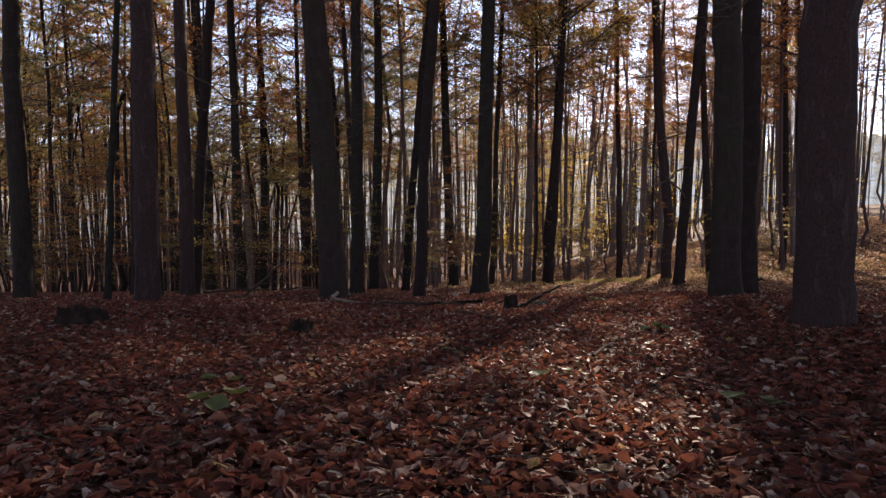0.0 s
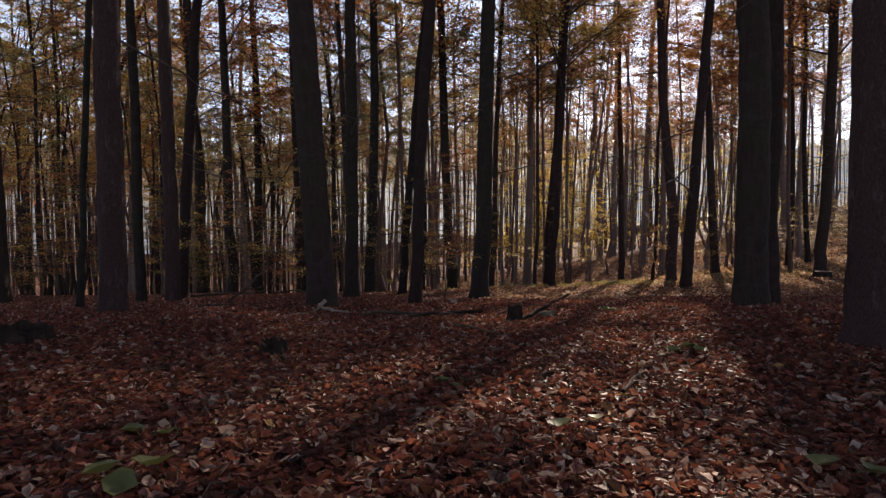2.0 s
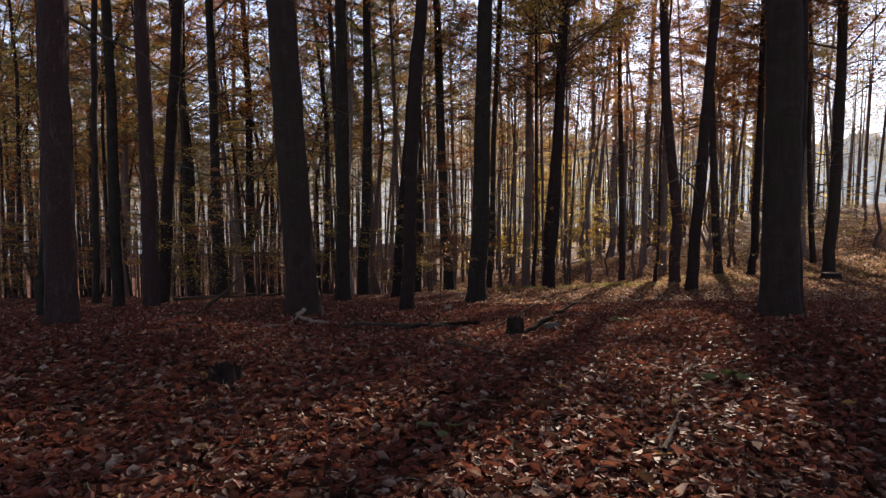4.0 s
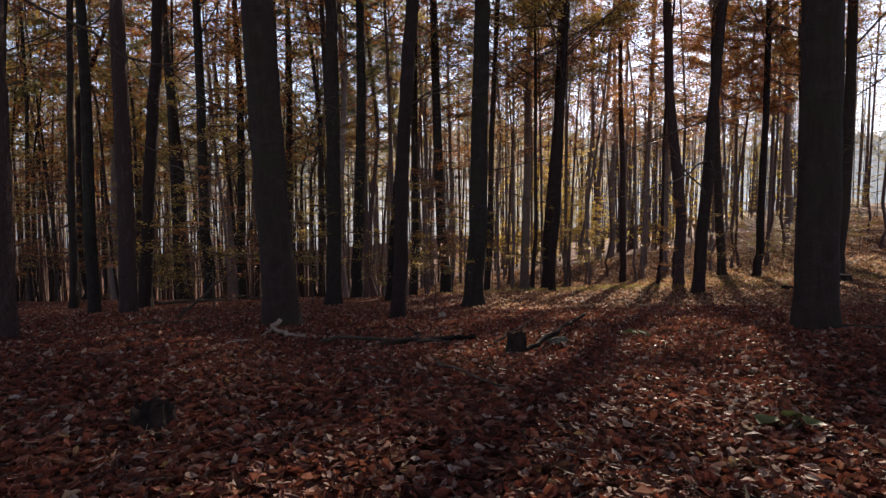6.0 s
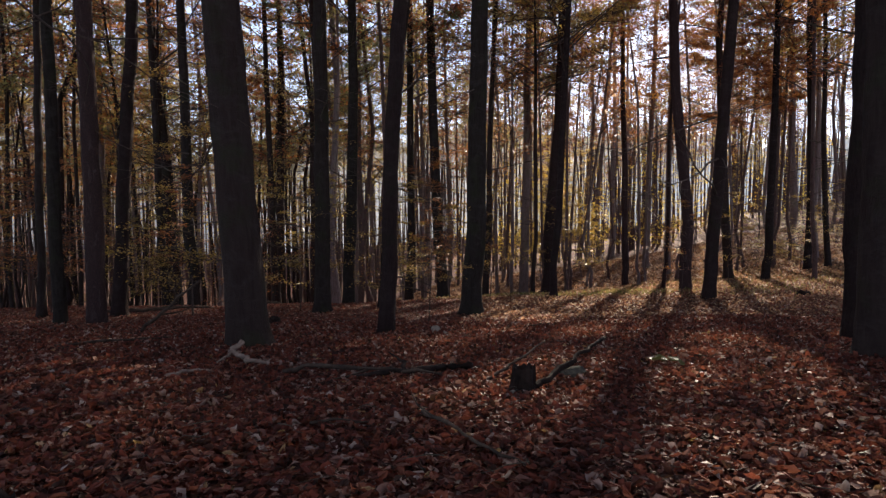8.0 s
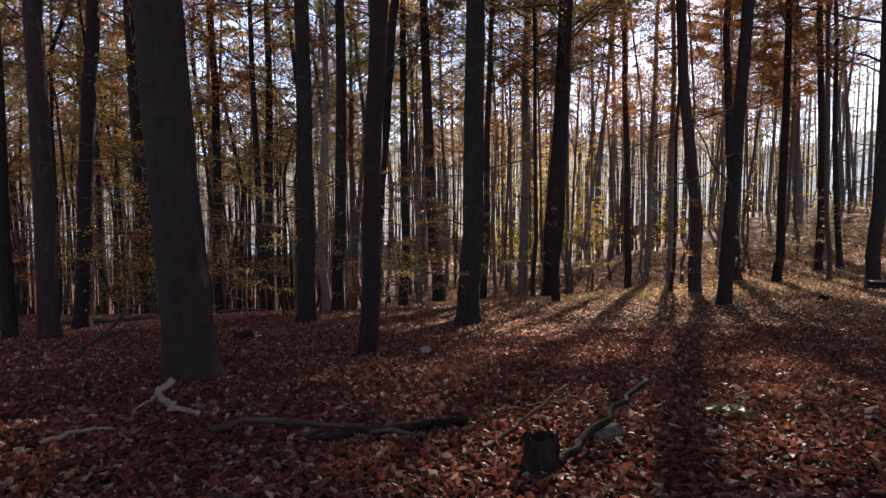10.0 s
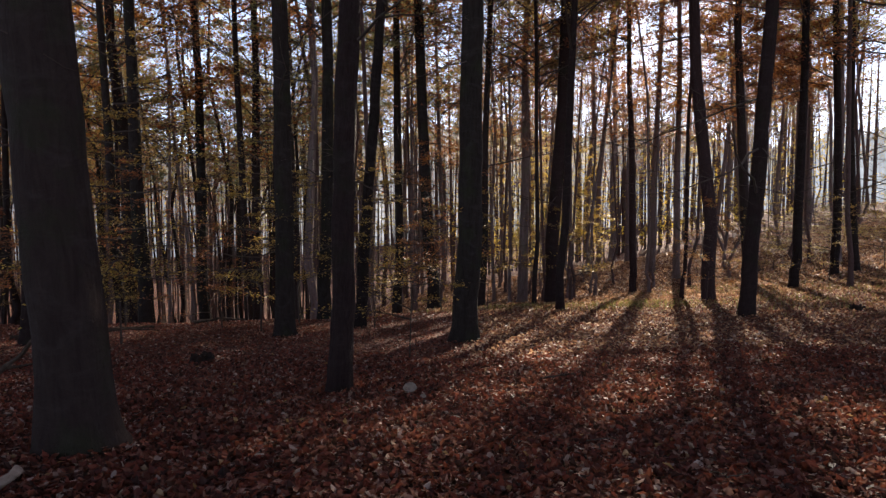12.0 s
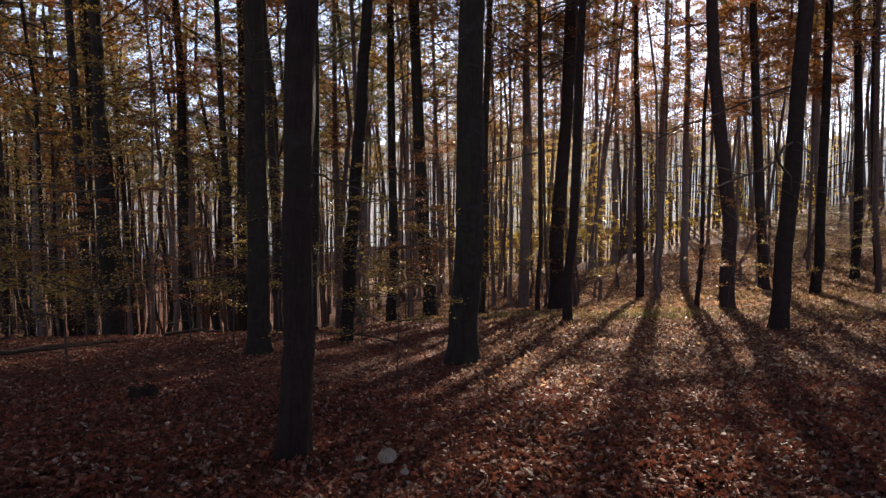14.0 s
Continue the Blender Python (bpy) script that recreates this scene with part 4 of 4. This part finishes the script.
# ---- stumps, fallen branches and small things on the floor ----
def stump(x, y, radius, height, material, seed, label, cut=None, tilt=0.0, ragged=0.28):
    """A rotting stump: ridged sides, spreading foot, broken or sawn top."""
    rng = np.random.default_rng(seed)
    root = new("tree_stump")
    root.matrix_world = pose(x, y, at_ground(x, y) - 0.03, tilt, tilt * 0.5, rng.uniform(0, 360))
    sides, rings = 26, 9
    v, f = [], []
    ang = np.arange(sides) * 2 * math.pi / sides
    ridge = 1 + 0.10 * np.cos(5 * ang + 1) + 0.06 * np.cos(11 * ang) + 0.03 * rng.standard_normal(sides)
    jag = height * (1 + (0.0 if cut else ragged) * rng.standard_normal(sides) * 0.6)
    for i in range(rings):
        t = i / (rings - 1)
        rr = radius * ridge * (1 + 0.55 * (1 - t) ** 3) * (1 + 0.02 * rng.standard_normal(sides))
        v += [(rr[j] * math.cos(ang[j]), rr[j] * math.sin(ang[j]), t * jag[j]) for j in range(sides)]
    for i in range(rings - 1):
        f += [(i * sides + j, i * sides + (j + 1) % sides, (i + 1) * sides + (j + 1) % sides, (i + 1) * sides + j) for j in range(sides)]
    if not cut:
        base = len(v)
        top = (rings - 1) * sides
        for k, (sc, dz) in enumerate(((0.82, -0.12), (0.5, -0.35), (0.2, -0.30))):
            v += [(v[top + j][0] * sc, v[top + j][1] * sc, v[top + j][2] + height * dz * rng.uniform(0.5, 1.3)) for j in range(sides)]
            prev = top if k == 0 else base + (k - 1) * sides
            f += [(prev + j, prev + (j + 1) % sides, base + k * sides + (j + 1) % sides, base + k * sides + j) for j in range(sides)]
        f.append(tuple(base + 2 * sides + j for j in range(sides)))
    me = bpy.data.meshes.new("stump_body")
    me.from_pydata(v, [], f)
    me.materials.append(material)
    part("stump_body", me, root)
    if cut:
        top = [(p[0] * 1.0, p[1] * 1.0, height + 0.002 + 0.006 * math.sin(7 * p[0] / radius)) for p in v[-sides:]]
        me = bpy.data.meshes.new("cut_face")
        ring2 = [(p[0] * 0.5, p[1] * 0.5, height + 0.012) for p in top]
        me.from_pydata(top + ring2, [], [(j, (j + 1) % sides, sides + (j + 1) % sides, sides + j) for j in range(sides)] + [tuple(sides + j for j in range(sides))])
        me.materials.append(cut)
        part("cut_face", me, root, "pale sawn cut face")
    return tagged(root, label, "tree stump")


stump(-3.42, 5.78, 0.20, 0.17, ROTTEN, 1, "low dark rotten stump sunk in fallen leaves")
stump(0.83, 7.50, 0.072, 0.215, ROTTEN, 2, "small dark broken stump beside fallen branches", ragged=0.07)
stump(-1.27, 5.46, 0.095, 0.14, ROTTEN, 3, "crumbling dark stump remnant among leaves")
stump(-2.85, 15.0, 0.15, 0.14, ROTTEN, 4, "low rotten stump covered with dark litter")
stump(14.2, 23.6, 0.30, 0.28, OAK, 5, "sawn stump with a pale cut face beside a tree", PALE_WOOD)
stump(10.6, 20.6, 0.16, 0.16, ROTTEN, 6, "small rotten stump in a sunny clearing")


def stick(name, pts, radius, material, label, seed, forks=(), lift=True):
    """A crooked fallen branch laid along points (x, y, height over the ground); forks leave it as twigs."""
    rng = np.random.default_rng(seed)

    def path(pp, n, wob):
        pp = np.array([(a, b, at_ground(a, b) + c) for a, b, c in pp])
        d = np.concatenate([[0], np.cumsum(np.linalg.norm(np.diff(pp, axis=0), axis=1))])
        t = np.linspace(0, d[-1], n)
        q = np.column_stack([np.interp(t, d, pp[:, c]) for c in range(3)])
        q[1:-1] += rng.standard_normal((n - 2, 3)) * np.array([1, 1, 0.4]) * wob
        return q

    root = new(name)
    q = path(pts, 14, radius * 0.55)
    org = Vector(q[0])
    root.location = org
    tb = Tubes()
    n = len(q)
    tb.add(q - q[0], radius * (1 - 0.55 * np.linspace(0, 1, n)) * (1 + 0.12 * rng.standard_normal(n)), 9, 0.05, rng)
    part("stem", tb.mesh("stem", material), root)
    for fk in forks:
        k = path(fk, 7, radius * 0.4)
        tb = Tubes()
        tb.add(k - q[0], radius * 0.55 * (1 - 0.7 * np.linspace(0, 1, 7)), 6, 0.05, rng)
        part("twig", tb.mesh("twig", material), root)
    return tagged(root, label, "branch", "fallen branches")


stick("fallen_branch", [(-1.58, 9.18, 0.17), (-1.63, 9.04, 0.09), (-1.44, 8.82, 0.07), (-1.18, 8.60, 0.04)], 0.030, PALE_WOOD, "pale barkless forked branch lying before a beech foot", 1,
      [[(-1.62, 9.03, 0.09), (-1.65, 8.92, 0.06), (-1.68, 8.78, 0.03)]])
stick("fallen_branch", [(-0.98, 8.28, 0.03), (-0.75, 8.34, 0.07), (-0.46, 8.32, 0.06), (-0.18, 8.20, 0.06), (0.10, 8.05, 0.06), (0.28, 7.98, 0.04)], 0.022, DEAD_WOOD,
      "long grey fallen branch lying in brown leaves", 2, [[(-0.3, 8.25, 0.05), (-0.45, 8.0, 0.04), (-0.75, 7.75, 0.02)]])
stick("fallen_branch", [(0.52, 8.26, 0.06), (0.25, 8.18, 0.07), (-0.05, 8.08, 0.05), (-0.36, 8.05, 0.03)], 0.034, ROTTEN, "dark rotting branch lying in brown leaves", 3,
      [[(0.0, 8.12, 0.06), (-0.05, 8.30, 0.12), (-0.15, 8.42, 0.17)]])
stick("fallen_branch", [(0.92, 7.54, 0.03), (1.10, 7.75, 0.10), (1.30, 7.98, 0.17), (1.60, 8.30, 0.25)], 0.026, ROTTEN, "dark fallen branch propped beside a small stump", 4)
stick("fallen_branch", [(0.60, 7.80, 0.02), (0.84, 8.04, 0.11), (1.12, 8.32, 0.22)], 0.014, DEAD_WOOD, "thin dead stick leaning over a small stump", 5)
stick("fallen_branch", [(-1.76, 7.93, 0.02), (-1.70, 8.10, 0.05), (-1.62, 8.24, 0.05), (-1.52, 8.32, 0.03)], 0.017, PALE_WOOD, "short pale curved stick lying in leaves", 16)
stick("fallen_branch", [(-3.95, 11.95, 0.0), (-3.6, 12.05, 0.30), (-3.2, 12.15, 0.68), (-3.1, 12.2, 0.78)], 0.028, DEAD_WOOD, "dead branch rising at a slant from the leaves", 6,
      [[(-3.6, 12.05, 0.28), (-3.45, 12.2, 0.3), (-3.2, 12.3, 0.42)]])
stick("fallen_branch", [(-4.0, 10.25, 0.03), (-3.7, 10.45, 0.06), (-3.29, 10.68, 0.05), (-2.7, 10.9, 0.03)], 0.020, DEAD_WOOD, "thin dead branch lying on fallen leaves", 7)
stick("fallen_branch", [(0.17, 6.85, 0.04), (0.30, 6.52, 0.06), (0.44, 6.18, 0.05), (0.62, 5.92, 0.03)], 0.013, DEAD_WOOD, "thin crooked stick lying on leaves", 8,
      [[(0.25, 6.65, 0.05), (0.14, 6.75, 0.10), (0.1, 6.9, 0.14)]])
stick("fallen_branch", [(-0.42, 6.6, 0.04), (-0.28, 6.64, 0.05), (-0.12, 6.67, 0.03)], 0.009, DEAD_WOOD, "short thin stick lying on leaves", 9)
stick("fallen_branch", [(0.98, 3.95, 0.05), (1.12, 4.22, 0.06), (1.25, 4.50, 0.04)], 0.011, DEAD_WOOD, "short brown stick lying on leaves", 10)
stick("fallen_branch", [(4.0, 8.30, 0.03), (4.35, 8.36, 0.06), (4.75, 8.50, 0.05), (5.1, 8.62, 0.02)], 0.024, DEAD_WOOD, "brown dead branch beside a beech foot", 11)
stick("fallen_branch", [(4.5, 9.2, 0.05), (5.1, 9.0, 0.06), (5.7, 8.8, 0.04), (6.4, 8.75, 0.03)], 0.026, ROTTEN, "dark dead branch lying in leaves", 12)
stick("fallen_branch", [(-8.3, 19.0, 0.06), (-7.5, 19.6, 0.10), (-6.9, 20.5, 0.12), (-6.5, 21.6, 0.08)], 0.055, DEAD_WOOD, "fallen grey limb lying across leaves", 14,
      [[(-7.2, 20.0, 0.1), (-6.4, 20.2, 0.16), (-5.7, 20.1, 0.1)]])
stick("fallen_branch", [(-6.3, 23.6, 0.05), (-5.6, 23.9, 0.12), (-4.9, 23.8, 0.08)], 0.05, DEAD_WOOD, "short fallen limb among far leaves", 15)
stick("fallen_branch", [(1.55, 12.4, 0.03), (1.85, 12.48, 0.05), (2.1, 12.6, 0.03)], 0.012, DEAD_WOOD, "short pale stick lying on leaves", 13)


def mushroom(x, y, size, seed, label):
    """A funnel cap with a wavy rim, its gills and a stem."""
    rng = np.random.default_rng(seed)
    root = new("mushroom")
    root.matrix_world = pose(x, y, at_ground(x, y) + 0.01, rng.uniform(20, 34), rng.uniform(-8, 8), rng.uniform(-25, 25))
    sides = 28
    ang = np.arange(sides) * 2 * math.pi / sides
    wave = 1 + 0.06 * np.cos(3 * ang + seed) + 0.03 * np.cos(7 * ang)
    prof = ((0.02, 0.50), (0.18, 0.505), (0.36, 0.54), (0.50, 0.60), (0.53, 0.59), (0.50, 0.55), (0.32, 0.44), (0.10, 0.38))
    v = [(size * p * wave[j] * math.cos(ang[j]), size * p * wave[j] * math.sin(ang[j]), size * (h + 0.04 * math.cos(2 * ang[j]) * p * 2)) for p, h in prof for j in range(sides)]
    f = [(i * sides + j, i * sides + (j + 1) % sides, (i + 1) * sides + (j + 1) % sides, (i + 1) * sides + j) for i in range(len(prof) - 1) for j in range(sides)]
    f.append(tuple(range(sides - 1, -1, -1)))
    me = bpy.data.meshes.new("cap")
    me.from_pydata(v, [], f)
    me.polygons.foreach_set("use_smooth", np.ones(len(me.polygons), bool))
    me.materials.append(CAP)
    part("cap", me, root)
    tb = Tubes()
    h = np.linspace(-0.15, 0.45, 6)
    tb.add(np.column_stack([np.zeros(6), np.zeros(6), size * h]), size * np.array([0.12, 0.10, 0.085, 0.08, 0.09, 0.13]), 12)
    part("stem", tb.mesh("stem", CAP), root)
    return tagged(root, label, "mushroom", "pale mushrooms in the leaves")


mushroom(0.24, 11.95, 0.125, 1, "pale grey funnel mushroom standing in leaves")
mushroom(0.36, 11.68, 0.055, 2, "small pale mushroom standing in leaves")
mushroom(0.03, 12.0, 0.045, 3, "small pale mushroom standing in leaves")
mushroom(0.74, 7.40, 0.04, 4, "small white mushroom at a stump foot")


def herb(x, y, count, size, seed, label):
    """A low plant: a few broad leaves on short stalks."""
    rng = np.random.default_rng(seed)
    root = new("herb")
    root.location = (x, y, at_ground(x, y))
    for i in range(count):
        a = i * 2.4 + rng.random()
        d = np.array([math.cos(a), math.sin(a), 0.0])
        h = size * rng.uniform(0.3, 0.7)
        tip = d * size * rng.uniform(0.3, 0.7) + np.array([0, 0, h])
        tb = Tubes()
        tb.add(np.array([[0, 0, 0], tip * [0.5, 0.5, 0.7], tip]), np.array([0.003, 0.002, 0.0015]), 5)
        part("stalk", tb.mesh("stalk", GREEN_LEAF), root)
        up = unit(np.array([d * 0.35 + rng.standard_normal(3) * 0.15 + np.array([0, 0, 1])]))
        ln = np.array([size * rng.uniform(0.8, 1.2)])
        part("leaf", leaves("leaf", (tip + d * ln[0] * 0.4)[None], d[None], up, ln, ln * 1.1, np.array([1.2]), LEAF_FINE, GREEN_LEAF), root)
    return tagged(root, label, "plant", "small green plants")


herb(-1.03, 2.75, 3, 0.11, 1, "small plant with broad yellowing green leaves")
herb(-1.21, 3.26, 2, 0.09, 2, "small plant with dull green leaves")
herb(1.49, 2.92, 3, 0.10, 3, "small plant with dull green leaves")
herb(2.08, 8.22, 4, 0.10, 4, "low greyish-green plant in brown leaves")
herb(1.82, 5.19, 4, 0.09, 5, "low green plant in brown leaves")
herb(0.10, 4.35, 3, 0.08, 6, "low green plant in brown leaves")
herb(0.62, 3.35, 2, 0.10, 7, "flat yellow-green leaves on a low plant")


def split_log(x, y):
    """A weathered wedge of split wood with a torn end."""
    rng = np.random.default_rng(8)
    root = new("split_log")
    root.matrix_world = pose(x, y, at_ground(x, y) + 0.035, 8, -6, 20)
    bm = bmesh.new()
    n, m = 9, 7
    ring = [(0.0, 0.045), (0.06, 0.03), (0.075, -0.01), (0.03, -0.045), (-0.04, -0.045), (-0.075, -0.015), (-0.06, 0.025)]
    rows = []
    for i in range(n):
        t = i / (n - 1)
        k = 1 - 0.25 * t
        rows.append([bm.verts.new((0.18 * (t - 0.5) + (rng.uniform(-0.03, 0.03) if i in (0, n - 1) else 0), a * k + rng.uniform(-0.003, 0.003), b * k + rng.uniform(-0.003, 0.003))) for a, b in ring])
    for i in range(n - 1):
        for j in range(m):
            bm.faces.new((rows[i][j], rows[i][(j + 1) % m], rows[i + 1][(j + 1) % m], rows[i + 1][j]))
    bm.faces.new(rows[0][::-1])
    bm.faces.new(rows[-1])
    me = bpy.data.meshes.new("wedge")
    bm.to_mesh(me)
    bm.free()
    me.materials.append(GREY_WOOD)
    part("wedge", me, root)
    return tagged(root, "weathered grey-green split piece of wood in leaves", "wood piece")


split_log(1.28, 7.98)


# ---- twigs and grass ----
def twig_litter():
    rng = np.random.default_rng(41)
    tubes = Tubes()
    m = 800
    yy = 1.8 + 15.0 * rng.random(m) ** 1.2
    xx = (rng.random(m) * 2 - 1) * (0.75 * yy + 0.5) + 0.2
    for x, y in zip(xx, yy):
        l, a = rng.uniform(0.06, 0.24), rng.random() * 6.28
        t = np.linspace(-0.5, 0.5, 4)
        px, py = x + math.cos(a) * l * t, y + math.sin(a) * l * t
        px, py = px + rng.standard_normal(4) * l * 0.05, py + rng.standard_normal(4) * l * 0.05
        pz = ground(px, py) + 0.03 + rng.random(4) * 0.035
        tubes.add(np.column_stack([px, py, pz]), rng.uniform(0.0012, 0.0032) * np.array([1, 0.9, 0.7, 0.4]), 4, cap=False)
    tagged(new("twig_litter", tubes.mesh("twig_litter", GREY_WOOD)), "thin pale twigs and leaf stalks lying in the litter", "twigs", kind="stuff")


twig_litter()


def grass():
    """Tufts of thin yellow-green grass in the sunny openings."""
    rng = np.random.default_rng(43)
    spots = ((5.8, 25.5, 1.5), (6.8, 24.6, 1.1), (10.5, 23.5, 1.8), (15.0, 27.0, 2.2), (17.5, 24.5, 2.0), (20.0, 29.0, 2.6), (12.0, 31.0, 2.0), (2.8, 27.5, 1.2), (16.0, 36.0, 3.0))
    pos = np.concatenate([np.column_stack([x + rng.standard_normal(400) * w, y + rng.standard_normal(400) * w * 0.8]) for x, y, w in spots])
    n = len(pos)
    z = ground(pos[:, 0], pos[:, 1]) + 0.07
    along = unit(np.column_stack([rng.standard_normal((n, 2)) * 0.45, np.ones(n)]))
    up = unit(np.column_stack([rng.standard_normal((n, 2)), rng.standard_normal(n) * 0.2]))
    me = leaves("grass", np.column_stack([pos, z]), along, up, rng.uniform(0.12, 0.26, n), rng.uniform(0.012, 0.022, n), rng.uniform(-1, 1, n), LEAF_FOLD, GRASS)
    tagged(new("grass", me), "tufts of yellow-green grass among fallen leaves", "grass", kind="stuff")


grass()


# ---- loose leaves on top of the litter along the walk ----
PIECES = []
for i in range(9):
    q = np.random.default_rng(200 + i)
    ln = np.array([0.046 + 0.0035 * i])
    PIECES.append(leaves("leaf", np.zeros((1, 3)), np.array([[1.0, 0, 0]]), np.array([[0, 0, 1.0]]), ln, ln * q.uniform(0.75, 1.05), np.array([q.uniform(-1.2, 2.6)]), CRUMPLED[i % 4], LOOSE))
q = random.Random(91)
for i in range(300):
    y = q.uniform(1.9, 11.0)
    x = q.uniform(-1.0, 1.0) * min(0.75 * y, 2.6) + 0.25
    ob = part("leaf", PIECES[q.randrange(9)], ground_ob)
    ob.matrix_basis = pose(x, y, at_ground(x, y) + 0.034, q.gauss(0, 16), q.gauss(0, 16), q.uniform(0, 360))
